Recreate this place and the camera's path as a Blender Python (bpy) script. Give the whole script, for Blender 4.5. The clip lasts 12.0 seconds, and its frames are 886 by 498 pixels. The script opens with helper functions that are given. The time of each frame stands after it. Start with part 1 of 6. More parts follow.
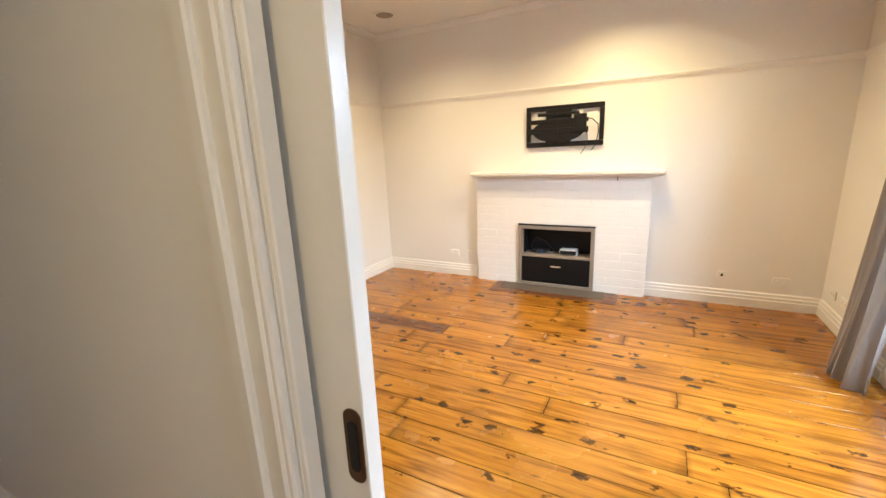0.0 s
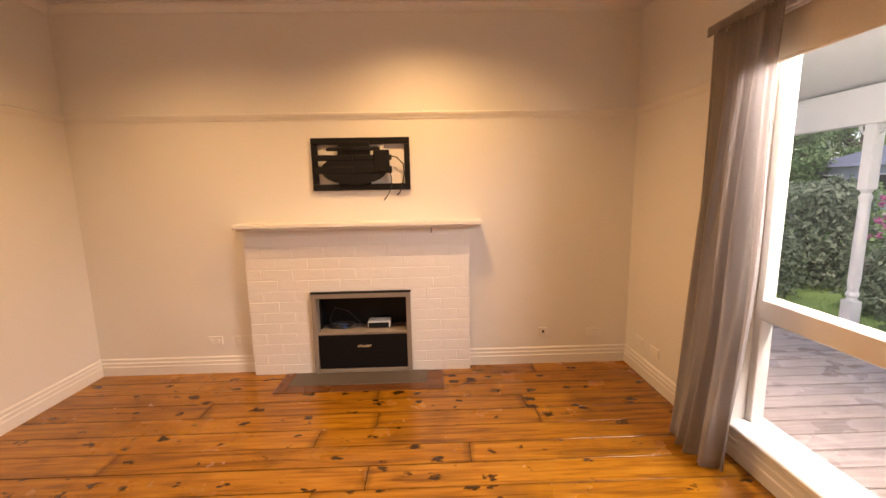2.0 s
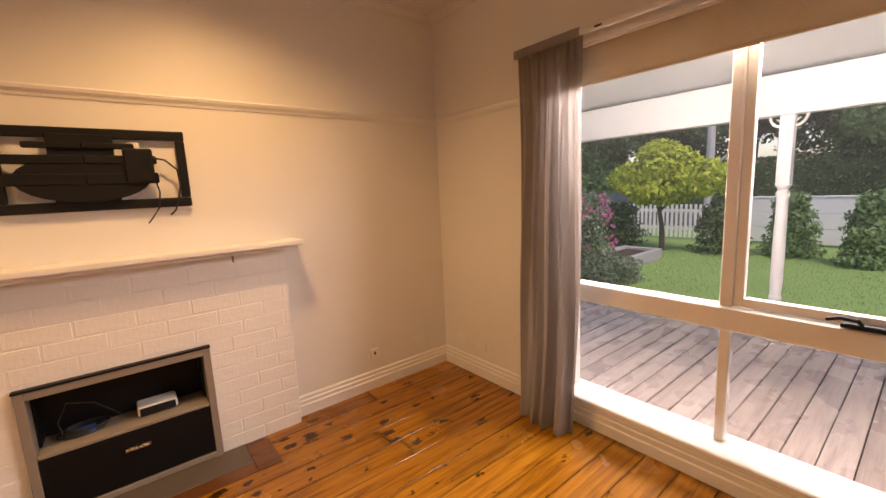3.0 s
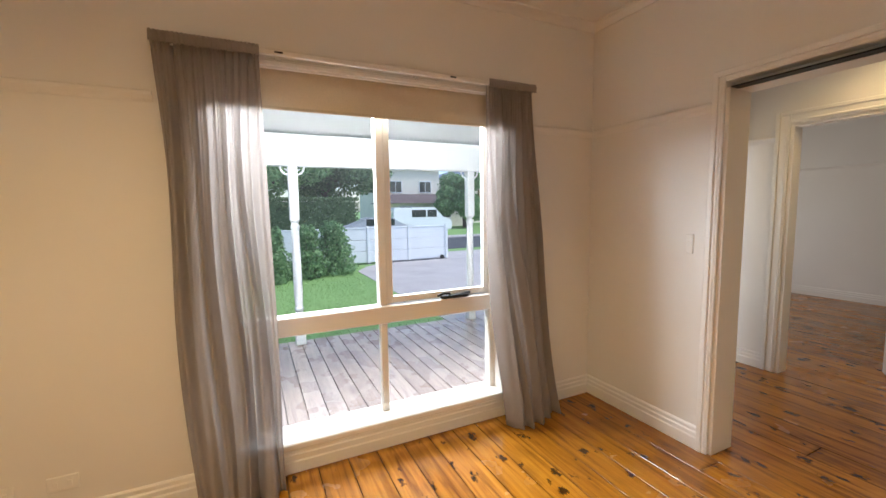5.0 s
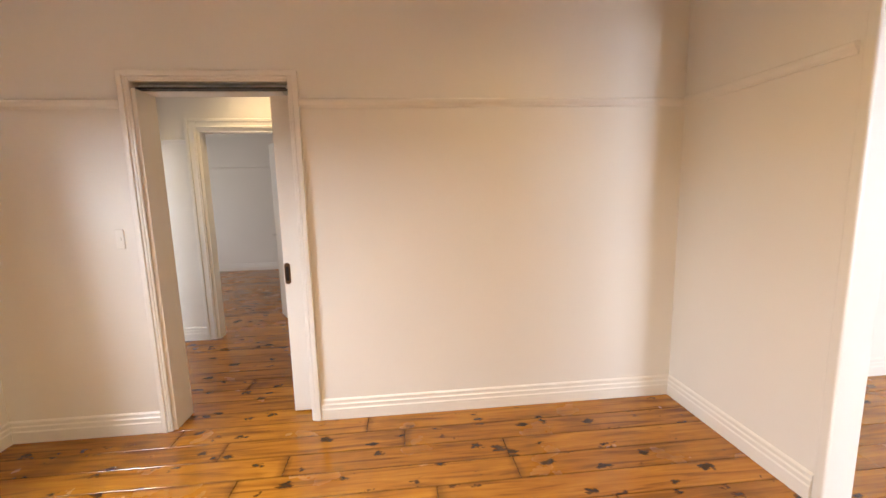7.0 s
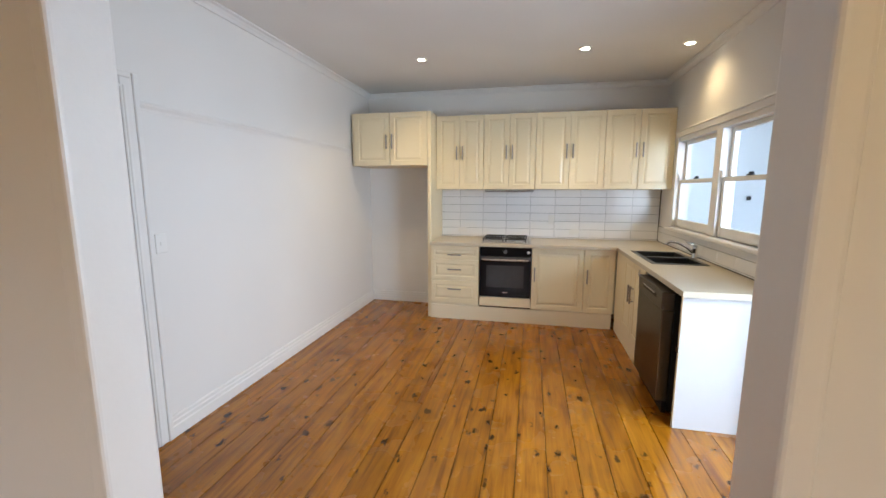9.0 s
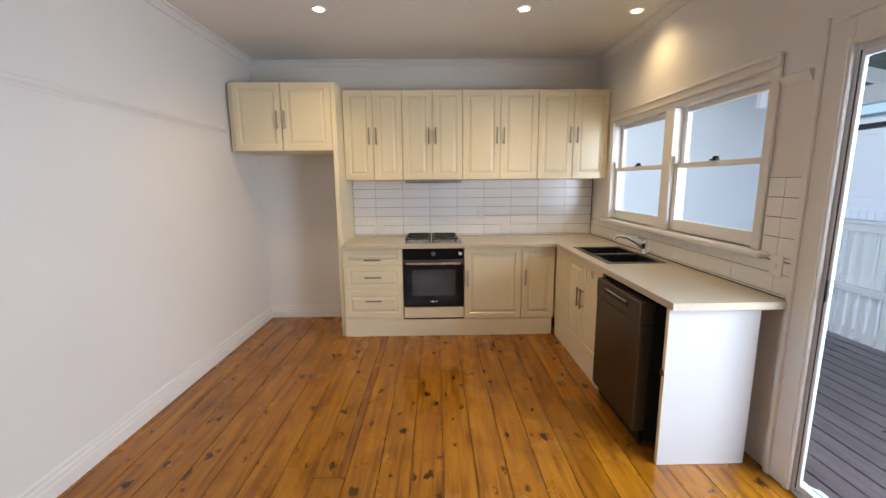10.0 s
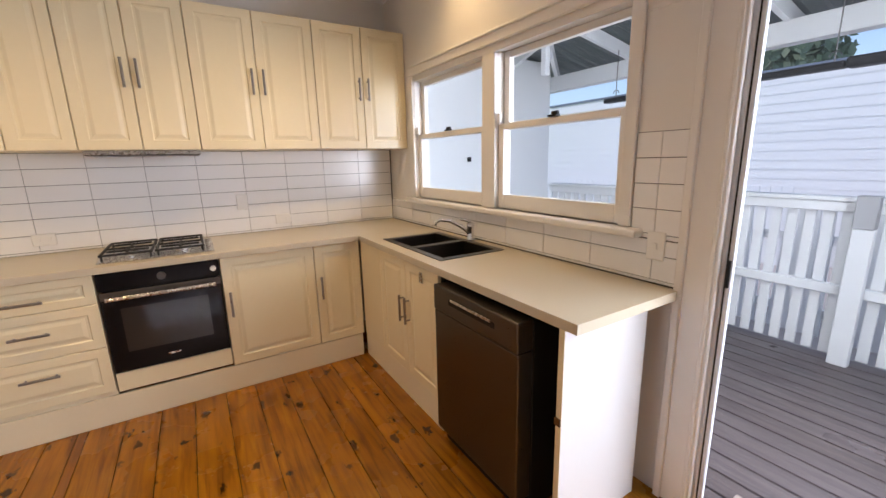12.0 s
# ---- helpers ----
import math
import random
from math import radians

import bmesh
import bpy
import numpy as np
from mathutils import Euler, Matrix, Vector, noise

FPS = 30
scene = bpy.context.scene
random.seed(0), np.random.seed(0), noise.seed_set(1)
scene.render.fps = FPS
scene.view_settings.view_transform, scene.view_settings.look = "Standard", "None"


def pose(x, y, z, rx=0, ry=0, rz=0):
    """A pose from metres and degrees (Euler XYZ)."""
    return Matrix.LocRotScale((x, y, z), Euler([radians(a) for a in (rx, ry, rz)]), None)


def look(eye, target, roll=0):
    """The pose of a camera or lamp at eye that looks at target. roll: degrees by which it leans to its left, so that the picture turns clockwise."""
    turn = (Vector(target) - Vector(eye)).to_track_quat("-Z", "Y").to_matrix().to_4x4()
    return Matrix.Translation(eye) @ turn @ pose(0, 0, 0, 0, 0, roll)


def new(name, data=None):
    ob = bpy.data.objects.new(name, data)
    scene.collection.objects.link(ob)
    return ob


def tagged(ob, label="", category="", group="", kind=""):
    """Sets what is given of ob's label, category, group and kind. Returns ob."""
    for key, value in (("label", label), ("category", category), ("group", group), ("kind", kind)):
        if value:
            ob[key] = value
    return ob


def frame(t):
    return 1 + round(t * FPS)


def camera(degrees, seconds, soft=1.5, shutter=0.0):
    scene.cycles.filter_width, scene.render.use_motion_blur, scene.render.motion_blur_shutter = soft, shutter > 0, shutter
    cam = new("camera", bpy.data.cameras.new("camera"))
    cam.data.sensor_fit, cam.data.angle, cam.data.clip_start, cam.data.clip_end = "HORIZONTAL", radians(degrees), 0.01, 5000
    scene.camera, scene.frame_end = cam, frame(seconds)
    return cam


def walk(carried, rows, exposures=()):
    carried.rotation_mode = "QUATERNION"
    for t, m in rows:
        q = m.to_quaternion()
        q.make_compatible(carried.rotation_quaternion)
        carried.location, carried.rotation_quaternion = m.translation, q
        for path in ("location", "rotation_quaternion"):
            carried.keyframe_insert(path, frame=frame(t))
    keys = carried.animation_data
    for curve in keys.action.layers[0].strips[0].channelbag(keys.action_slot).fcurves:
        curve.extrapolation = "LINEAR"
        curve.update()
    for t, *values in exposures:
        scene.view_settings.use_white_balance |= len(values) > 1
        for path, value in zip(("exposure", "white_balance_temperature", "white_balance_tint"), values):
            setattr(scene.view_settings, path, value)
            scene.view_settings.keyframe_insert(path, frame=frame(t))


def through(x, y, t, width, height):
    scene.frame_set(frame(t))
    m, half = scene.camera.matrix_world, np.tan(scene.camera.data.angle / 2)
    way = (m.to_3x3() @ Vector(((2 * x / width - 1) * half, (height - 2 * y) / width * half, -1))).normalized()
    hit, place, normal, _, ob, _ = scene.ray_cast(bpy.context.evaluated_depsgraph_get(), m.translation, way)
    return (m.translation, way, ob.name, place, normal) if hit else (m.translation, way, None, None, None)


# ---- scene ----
cam = camera(95.5, 12.0)

PATH = [
    (0, (-1.279, -4.208, 1.432), (-2.195, -2.491, 0.969), -2.4),
    (0.5, (-1.276, -3.943, 1.427), (-1.939, -2.092, 1.045), -1.7),
    (0.8, (-1.348, -3.793, 1.457), (-1.919, -1.907, 1.119), -1.4),
    (1, (-1.393, -3.675, 1.451), (-1.916, -1.771, 1.136), -1.2),
    (1.5, (-1.492, -3.423, 1.438), (-1.82, -1.472, 1.14), -0.8),
    (2, (-1.595, -3.158, 1.458), (-1.542, -1.181, 1.155), -1.1),
    (2.5, (-1.855, -2.921, 1.468), (-1.18, -1.062, 1.176), -2.5),
    (3, (-2.072, -2.62, 1.478), (-0.841, -1.072, 1.18), -2.7),
    (3.2, (-2.113, -2.499, 1.509), (-0.713, -1.106, 1.193), -3.0),
    (4.8, (-2.313, -1.363, 1.425), (-0.423, -1.987, 1.223), -0.7),
    (5, (-2.307, -1.278, 1.464), (-0.51, -2.132, 1.266), -0.9),
    (5.5, (-2.358, -1.153, 1.46), (-0.882, -2.487, 1.253), -1.0),
    (6, (-2.361, -1.066, 1.46), (-1.311, -2.751, 1.217), -1.0),
    (6.5, (-2.35, -1.014, 1.455), (-1.871, -2.937, 1.181), -1.6),
    (7, (-2.45, -1.089, 1.472), (-2.64, -3.059, 1.185), -1.4),
    (7.5, (-2.597, -1.106, 1.476), (-3.433, -2.897, 1.172), -1.8),
    (7.7, (-2.672, -1.131, 1.458), (-3.785, -2.762, 1.137), -1.1),
    (9.3, (-3.786, -1.611, 1.55), (-5.753, -1.832, 1.258), -0.2),
    (9.5, (-3.936, -1.666, 1.552), (-5.91, -1.786, 1.252), -0.3),
    (10, (-4.307, -1.742, 1.528), (-6.28, -1.711, 1.197), -0.5),
    (10.5, (-4.601, -1.87, 1.506), (-6.558, -1.697, 1.13), -0.7),
    (11, (-4.878, -1.88, 1.482), (-6.797, -1.492, 1.075), -1.0),
    (11.5, (-5.151, -1.731, 1.46), (-6.989, -1.061, 1.044), -1.2),
    (12, (-5.391, -1.559, 1.446), (-7.056, -0.539, 1.014), -1.4),
]
walk(cam, [(t, look(e, g, r)) for t, e, g, r in PATH],
     [(0, 1.6, 5650, 7), (0.5, 0.95, 6350, 12), (1.0, 0.92, 7900, 29), (1.5, 0.92, 8650, 36), (2.0, 0.88, 8150, 31), (2.5, 0.66, 8800, 38), (3.2, 0.6, 7800, 28),
      (4.8, 0.98, 6450, 13), (5.5, 1.05, 6050, 11), (6.0, 0.85, 5950, 9), (6.5, 0.9, 6450, 14), (7.0, 1.35, 6400, 15), (7.5, 1.25, 5550, 8), (7.7, 1.15, 5450, 7), (9.3, 0.45, 5750, 11), (10.0, 0.38, 6000, 14), (10.5, 0.42, 6250, 17), (11.5, 0.46, 6450, 19), (12.0, 0.5, 6450, 20)])

# ---- world, sun, lamps ----
world = bpy.data.worlds.new("sky")
scene.world = world
world.use_nodes = True
wt = world.node_tree
sky = wt.nodes.new("ShaderNodeTexSky")
sky.sky_type = "NISHITA"
sky.sun_disc = False
sky.sun_elevation, sky.sun_rotation = radians(57), radians(214)
sky.dust_density = 1.5
sky.ozone_density = 3.0
wt.links.new(sky.outputs[0], wt.nodes["Background"].inputs[0])
wt.nodes["Background"].inputs[1].default_value = 0.15

sun = new("sun", bpy.data.lights.new("sun", "SUN"))
sun.data.energy, sun.data.angle, sun.data.color = 1.15, radians(20), (1.0, 0.97, 0.93)
sun.matrix_world = look((0, 0, 0), (0.30, 0.45, -0.84))

CEIL = 2.78


def lamp(name, m, power, colour, sx, sy):
    data = bpy.data.lights.new(name, "AREA")
    data.shape, data.size, data.size_y, data.energy, data.color = "RECTANGLE", sx, sy, power, colour
    ob = new(name, data)
    ob.matrix_world = m
    return ob


# added area lamps: skylight through the large window, the kitchen's window and its door
lamp("window_skylight", look((0.62, -1.99, 2.22), (-1.6, -1.99, 1.1)), 112, (0.86, 0.93, 1.0), 1.9, 0.42)
lamp("kitchen_window_skylight", look((-7.3, 0.42, 2.40), (-7.3, -1.3, 0.9)), 5, (0.82, 0.91, 1.0), 1.6, 0.4)
# two unseen fill lamps on the deck brighten the kitchen's cabinets and wall
lamp("kitchen_deck_fill", look((-4.75, 0.75, 1.35), (-8.1, -1.5, 0.6)), 56, (0.84, 0.92, 1.0), 1.0, 1.4)
lamp("kitchen_door_fill", look((-5.2, 1.4, 1.6), (-6.2, -3.6, 1.0)), 62, (0.80, 0.90, 1.0), 1.2, 1.2)
lamp("hall_skylight", look((0.35, -4.6, 1.2), (-2.0, -4.9, 0.9)), 2.5, (0.84, 0.92, 1.0), 0.8, 1.2)
# added warm fill for the bedroom, with an unseen opening in its east wall
lamp("bedroom_fill", look((3.2, -7.4, 1.7), (0, -7.6, 0.8)), 28, (1.0, 0.95, 0.88), 1.2, 1.4)
LAMP_WARM = (1.0, 0.70, 0.33)
# the downlight at (-3.2, -2.65) is unseen, added to warm the south wall
DOWNLIGHTS = [(-3.2, -1.05, 10), (-1.65, -0.80, 14), (-3.2, -2.65, 3), (-7.50, -2.58, 7.5), (-7.50, -1.08, 7.5), (-7.54, -0.23, 3.2), (-1.2, -4.80, 6)]
for dx, dy, dp in DOWNLIGHTS:
    spot = bpy.data.lights.new("downlight_bulb", "SPOT")
    spot.energy, spot.color, spot.spot_size, spot.spot_blend, spot.shadow_soft_size = dp * 4.5, LAMP_WARM, radians(140 if dx < -5 else 150), 0.9, 0.06
    ob = new("downlight_bulb", spot)
    ob.matrix_world = look((dx, dy, CEIL - 0.03), (dx, dy, 0))

# ---- materials ----


def shader(name, rough=0.5, metal=0.0):
    m = bpy.data.materials.new(name)
    m.use_nodes = True
    b = m.node_tree.nodes["Principled BSDF"]
    b.inputs["Roughness"].default_value, b.inputs["Metallic"].default_value = rough, metal
    return m, m.node_tree, b


def node(nt, kind, values=(), links=()):
    n = nt.nodes.new(kind)
    for key, v in values:
        n.inputs[key].default_value = v
    for key, out in links:
        nt.links.new(out, n.inputs[key])
    return n


def ramp(nt, fac, stops):
    n = nt.nodes.new("ShaderNodeValToRGB")
    while len(n.color_ramp.elements) < len(stops):
        n.color_ramp.elements.new(0.5)
    for e, (p, c) in zip(n.color_ramp.elements, stops):
        e.position, e.color = p, (*c, 1) if len(c) == 3 else (c[0], c[0], c[0], 1)
    nt.links.new(fac, n.inputs[0])
    return n.outputs[0]


def mixed(nt, fac, a, b, blend="MIX"):
    n = nt.nodes.new("ShaderNodeMix")
    n.data_type, n.blend_type = "RGBA", blend
    for key, v in ((0, fac), (6, a), (7, b)):
        if isinstance(v, (int, float)):
            n.inputs[key].default_value = v
        elif isinstance(v, tuple):
            n.inputs[key].default_value = (*v, 1)
        else:
            nt.links.new(v, n.inputs[key])
    return n.outputs[2]


def bumped(nt, b, height, strength, distance=0.01):
    n = node(nt, "ShaderNodeBump", (("Strength", strength), ("Distance", distance)), (("Height", height),))
    nt.links.new(n.outputs[0], b.inputs["Normal"])


def paint(name, colour, rough=0.5, dirt=0.06, grain=60.0, bump=0.08, metal=0.0):
    """Paint or coating: broad stains, fine grain, slight relief."""
    m, nt, b = shader(name, rough, metal)
    pos = nt.nodes.new("ShaderNodeTexCoord").outputs["Object"]
    broad = node(nt, "ShaderNodeTexNoise", (("Scale", 1.3), ("Detail", 1.0)), (("Vector", pos),)).outputs[0]
    fine = node(nt, "ShaderNodeTexNoise", (("Scale", grain), ("Detail", 3.0)), (("Vector", pos),)).outputs[0]
    dark = tuple(c * (1 - 2.2 * dirt) for c in colour)
    col = mixed(nt, ramp(nt, broad, ((0.2, (0,)), (0.8, (1,)))), colour, dark)
    col = mixed(nt, dirt, col, mixed(nt, fine, (0, 0, 0), (1, 1, 1)), "OVERLAY")
    nt.links.new(col, b.inputs["Base Color"])
    rr = ramp(nt, broad, ((0.15, (max(rough - 0.06, 0.02),)), (0.85, (min(rough + 0.08, 1),))))
    nt.links.new(rr, b.inputs["Roughness"])
    if bump:
        bumped(nt, b, fine, bump, 0.004)
    return m


def timber(name, light, mid, dark, rough, along="X", knots=1.0, random_shift=True, gloss_var=0.12, bump=0.15, worn_ends=0.0, rare=0.42):
    """Wood with grain along one axis, knots and a tone that differs from board to board."""
    m, nt, b = shader(name, rough)
    pos = nt.nodes.new("ShaderNodeTexCoord").outputs["Object"]
    rnd = nt.nodes.new("ShaderNodeObjectInfo").outputs["Random"]
    if random_shift:
        shift = node(nt, "ShaderNodeVectorMath", links=((0, pos),))
        mul = node(nt, "ShaderNodeMath", ((1, 37.0),), ((0, rnd),))
        mul.operation = "MULTIPLY"
        comb = node(nt, "ShaderNodeCombineXYZ", links=(("X", mul.outputs[0]), ("Y", mul.outputs[0]), ("Z", mul.outputs[0])))
        nt.links.new(comb.outputs[0], shift.inputs[1])
        pos = shift.outputs[0]
    scale = {"X": (1.0, 14.0, 14.0), "Y": (14.0, 1.0, 14.0), "Z": (14.0, 14.0, 1.0)}[along]
    kscale = {"X": (9.0, 15.0, 15.0), "Y": (10.0, 6.0, 10.0), "Z": (10.0, 10.0, 6.0)}[along]
    mapped = node(nt, "ShaderNodeMapping", (("Scale", scale),), (("Vector", pos),)).outputs[0]
    grain = node(nt, "ShaderNodeTexNoise", (("Scale", 2.2), ("Detail", 6.0), ("Distortion", 0.7)), (("Vector", mapped),)).outputs[0]
    fibre = node(nt, "ShaderNodeTexNoise", (("Scale", 11.0), ("Detail", 3.0)), (("Vector", mapped),)).outputs[0]
    col = ramp(nt, grain, ((0.28, dark), (0.47, mid), (0.68, light)))
    tone = ramp(nt, rnd, ((0.0, (0.74, 0.70, 0.66)), (0.25, (0.87, 0.85, 0.83)), (0.7, (0.95, 0.95, 0.95)), (1.0, (1.0, 1.0, 1.0))))
    col = mixed(nt, 0.85, col, tone, "MULTIPLY")
    col = mixed(nt, 0.22, col, mixed(nt, fibre, (0.1, 0.1, 0.1), (0.9, 0.9, 0.9)), "OVERLAY")
    if knots:
        km = node(nt, "ShaderNodeMapping", (("Scale", kscale),), (("Vector", pos),)).outputs[0]
        wn = node(nt, "ShaderNodeTexNoise", (("Scale", 2.5), ("Detail", 2.0)), (("Vector", km),)).outputs[1]
        bent = node(nt, "ShaderNodeVectorMath", links=((0, km), (1, wn)))
        vor = node(nt, "ShaderNodeTexVoronoi", (("Scale", 0.8), ("Randomness", 1.0)), (("Vector", bent.outputs[0]),))
        red = node(nt, "ShaderNodeSeparateColor", links=((0, vor.outputs["Color"]),)).outputs[0]
        size = ramp(nt, red, ((rare, (0.0,)), (1.0, (0.29 * knots,))))
        less = node(nt, "ShaderNodeMath", links=((0, size), (1, vor.outputs["Distance"])))
        less.operation = "SUBTRACT"
        mask = ramp(nt, less.outputs[0], ((0.0, (0.0,)), (0.03, (0.55,)), (0.10, (0.95,))))
        col = mixed(nt, mask, col, tuple(c * 0.22 for c in dark))
        stain = node(nt, "ShaderNodeTexNoise", (("Scale", 2.6), ("Detail", 5.0)), (("Vector", pos),)).outputs[0]
        col = mixed(nt, ramp(nt, stain, ((0.53, (0,)), (0.75, (0.50,)))), col, tuple(c * 0.5 for c in dark))
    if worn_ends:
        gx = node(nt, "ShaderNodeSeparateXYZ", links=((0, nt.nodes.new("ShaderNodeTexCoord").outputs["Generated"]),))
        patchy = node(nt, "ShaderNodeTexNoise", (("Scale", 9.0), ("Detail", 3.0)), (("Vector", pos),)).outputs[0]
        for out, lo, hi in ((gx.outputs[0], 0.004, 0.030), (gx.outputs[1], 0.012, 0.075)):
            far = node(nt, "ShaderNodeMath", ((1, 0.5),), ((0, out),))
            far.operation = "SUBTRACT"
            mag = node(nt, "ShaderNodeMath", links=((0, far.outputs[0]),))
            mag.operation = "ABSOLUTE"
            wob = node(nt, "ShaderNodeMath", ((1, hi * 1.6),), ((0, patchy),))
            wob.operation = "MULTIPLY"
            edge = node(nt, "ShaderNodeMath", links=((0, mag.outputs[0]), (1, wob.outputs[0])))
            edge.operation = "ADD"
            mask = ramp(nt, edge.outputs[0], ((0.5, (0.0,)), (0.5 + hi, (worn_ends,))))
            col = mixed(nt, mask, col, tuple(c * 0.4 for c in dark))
    nt.links.new(col, b.inputs["Base Color"])
    wear = node(nt, "ShaderNodeTexNoise", (("Scale", 3.0), ("Detail", 4.0)), (("Vector", pos),)).outputs[0]
    nt.links.new(ramp(nt, wear, ((0.3, (max(rough - gloss_var, 0.05),)), (0.7, (rough + gloss_var,)))), b.inputs["Roughness"])
    bumped(nt, b, fibre, bump, 0.003)
    return m


def metal(name, colour, rough):
    m, nt, b = shader(name, rough, 1.0)
    pos = nt.nodes.new("ShaderNodeTexCoord").outputs["Object"]
    n = node(nt, "ShaderNodeTexNoise", (("Scale", 90.0), ("Detail", 2.0)), (("Vector", pos),)).outputs[0]
    nt.links.new(mixed(nt, n, tuple(c * 0.85 for c in colour), colour), b.inputs["Base Color"])
    nt.links.new(ramp(nt, n, ((0.2, (rough * 0.7,)), (0.8, (rough * 1.3,)))), b.inputs["Roughness"])
    return m


def fabric(name, colour, sheer=0.25, clear=0.0):
    m, nt, b = shader(name, 0.9)
    pos = nt.nodes.new("ShaderNodeTexCoord").outputs["Object"]
    weave = node(nt, "ShaderNodeTexNoise", (("Scale", 240.0), ("Detail", 2.0)), (("Vector", pos),)).outputs[0]
    broad = node(nt, "ShaderNodeTexNoise", (("Scale", 5.0), ("Detail", 4.0)), (("Vector", pos),)).outputs[0]
    col = mixed(nt, weave, tuple(c * 0.75 for c in colour), colour)
    col = mixed(nt, ramp(nt, broad, ((0.4, (0,)), (0.8, (0.35,)))), col, tuple(c * 0.7 for c in colour))
    nt.links.new(col, b.inputs["Base Color"])
    bumped(nt, b, weave, 0.25, 0.002)
    tr = node(nt, "ShaderNodeBsdfTranslucent", links=(("Color", col),))
    mix = node(nt, "ShaderNodeMixShader", ((0, sheer),), ((1, b.outputs[0]), (2, tr.outputs[0])))
    if clear:
        gap = node(nt, "ShaderNodeBsdfTransparent")
        mix = node(nt, "ShaderNodeMixShader", ((0, clear),), ((1, mix.outputs[0]), (2, gap.outputs[0])))
    nt.links.new(mix.outputs[0], nt.nodes["Material Output"].inputs[0])
    return m


def glassy(name, tint=(0.96, 0.98, 0.98), haze=0.003):
    """Clear pane with a pale haze mixed in, to veil the view through it."""
    m, nt, b = shader(name, 0.02)
    clear = node(nt, "ShaderNodeBsdfTransparent", (("Color", (*tint, 1)),))
    gloss = node(nt, "ShaderNodeBsdfGlossy", (("Roughness", 0.02),))
    lw = node(nt, "ShaderNodeLayerWeight", (("Blend", 0.5),))
    p4 = node(nt, "ShaderNodeMath", ((1, 4.0),), ((0, lw.outputs["Facing"]),))
    p4.operation = "POWER"
    fres = node(nt, "ShaderNodeMath", ((1, 0.35),), ((0, p4.outputs[0]),))
    fres.operation = "MULTIPLY"
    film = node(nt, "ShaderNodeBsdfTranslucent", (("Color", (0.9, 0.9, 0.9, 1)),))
    hazed = node(nt, "ShaderNodeMixShader", ((0, haze),), ((1, clear.outputs[0]), (2, film.outputs[0])))
    mix = node(nt, "ShaderNodeMixShader", links=((0, fres.outputs[0]), (1, hazed.outputs[0]), (2, gloss.outputs[0])))
    nt.links.new(mix.outputs[0], nt.nodes["Material Output"].inputs[0])
    nt.nodes.remove(b)
    return m


def glowing(name, colour, strength):
    m, nt, b = shader(name, 0.4)
    b.inputs["Base Color"].default_value = (*colour, 1)
    b.inputs["Emission Color"].default_value = (*colour, 1)
    b.inputs["Emission Strength"].default_value = strength
    return m


WALL = paint("cream_wall_paint", (0.78, 0.755, 0.705), 0.6, 0.025, 180, 0.06)
CEILING = paint("ceiling_paint", (0.78, 0.765, 0.73), 0.75, 0.04, 150, 0.06)
TRIM = paint("gloss_trim_paint", (0.79, 0.765, 0.715), 0.32, 0.03, 60, 0.05)
BRICK = paint("painted_brick", (0.82, 0.79, 0.74), 0.55, 0.05, 45, 0.5)
MORTAR = paint("painted_mortar", (0.80, 0.77, 0.72), 0.7, 0.05, 80, 0.4)
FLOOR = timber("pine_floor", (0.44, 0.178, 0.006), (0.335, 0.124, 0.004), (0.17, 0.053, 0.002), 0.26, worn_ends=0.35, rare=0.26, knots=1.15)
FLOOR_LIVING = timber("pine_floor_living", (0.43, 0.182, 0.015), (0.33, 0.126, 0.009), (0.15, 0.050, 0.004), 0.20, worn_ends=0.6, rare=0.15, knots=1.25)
STREAK_BOARD = timber("dark_streaked_board", (0.36, 0.14, 0.02), (0.25, 0.088, 0.012), (0.11, 0.036, 0.005), 0.24, knots=0.5)
FLOOR_DARK = paint("floor_gap", (0.035, 0.018, 0.008), 0.8, 0.05)
OLD_BOARD = timber("dark_old_board", (0.17, 0.062, 0.018), (0.13, 0.046, 0.013), (0.08, 0.028, 0.008), 0.3, knots=0.4)
HEARTH = paint("hearth_slate", (0.105, 0.082, 0.062), 0.6, 0.12, 30, 0.3)
BLACK = paint("black_powder_coat", (0.012, 0.012, 0.013), 0.45, 0.02, 120, 0.1)
BLACK_BOARD = paint("black_melamine", (0.006, 0.006, 0.0065), 0.45, 0.02, 120, 0.02)
TAUPE = paint("taupe_frame", (0.27, 0.225, 0.18), 0.45, 0.05, 90, 0.1)
STEEL = metal("brushed_steel", (0.62, 0.60, 0.57), 0.28)
DARK_STEEL = metal("dark_steel", (0.16, 0.155, 0.15), 0.35)
CHROME = metal("chrome", (0.85, 0.85, 0.85), 0.08)
BRONZE = metal("aged_bronze", (0.16, 0.10, 0.06), 0.4)
ALU = paint("white_aluminium", (0.66, 0.70, 0.74), 0.35, 0.02, 120, 0.0)
CURTAIN = fabric("linen_curtain", (0.50, 0.455, 0.425), 0.40, 0.24)
BLIND = fabric("cream_blind", (0.72, 0.62, 0.47), 0.08)
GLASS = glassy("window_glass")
PLASTIC = paint("white_plastic", (0.80, 0.78, 0.73), 0.35, 0.02, 100, 0.02)
CABLE = paint("black_cable", (0.015, 0.015, 0.016), 0.5, 0.02)

# ---- building helpers ----


def origin(ob):
    p = Vector((0, 0, 0))
    while ob:
        p += ob.location
        ob = ob.parent
    return p


def thing(name, place, label, category, group=""):
    e = new(name)
    e.empty_display_size = 0.1
    e.location = place
    return tagged(e, label, category, group)


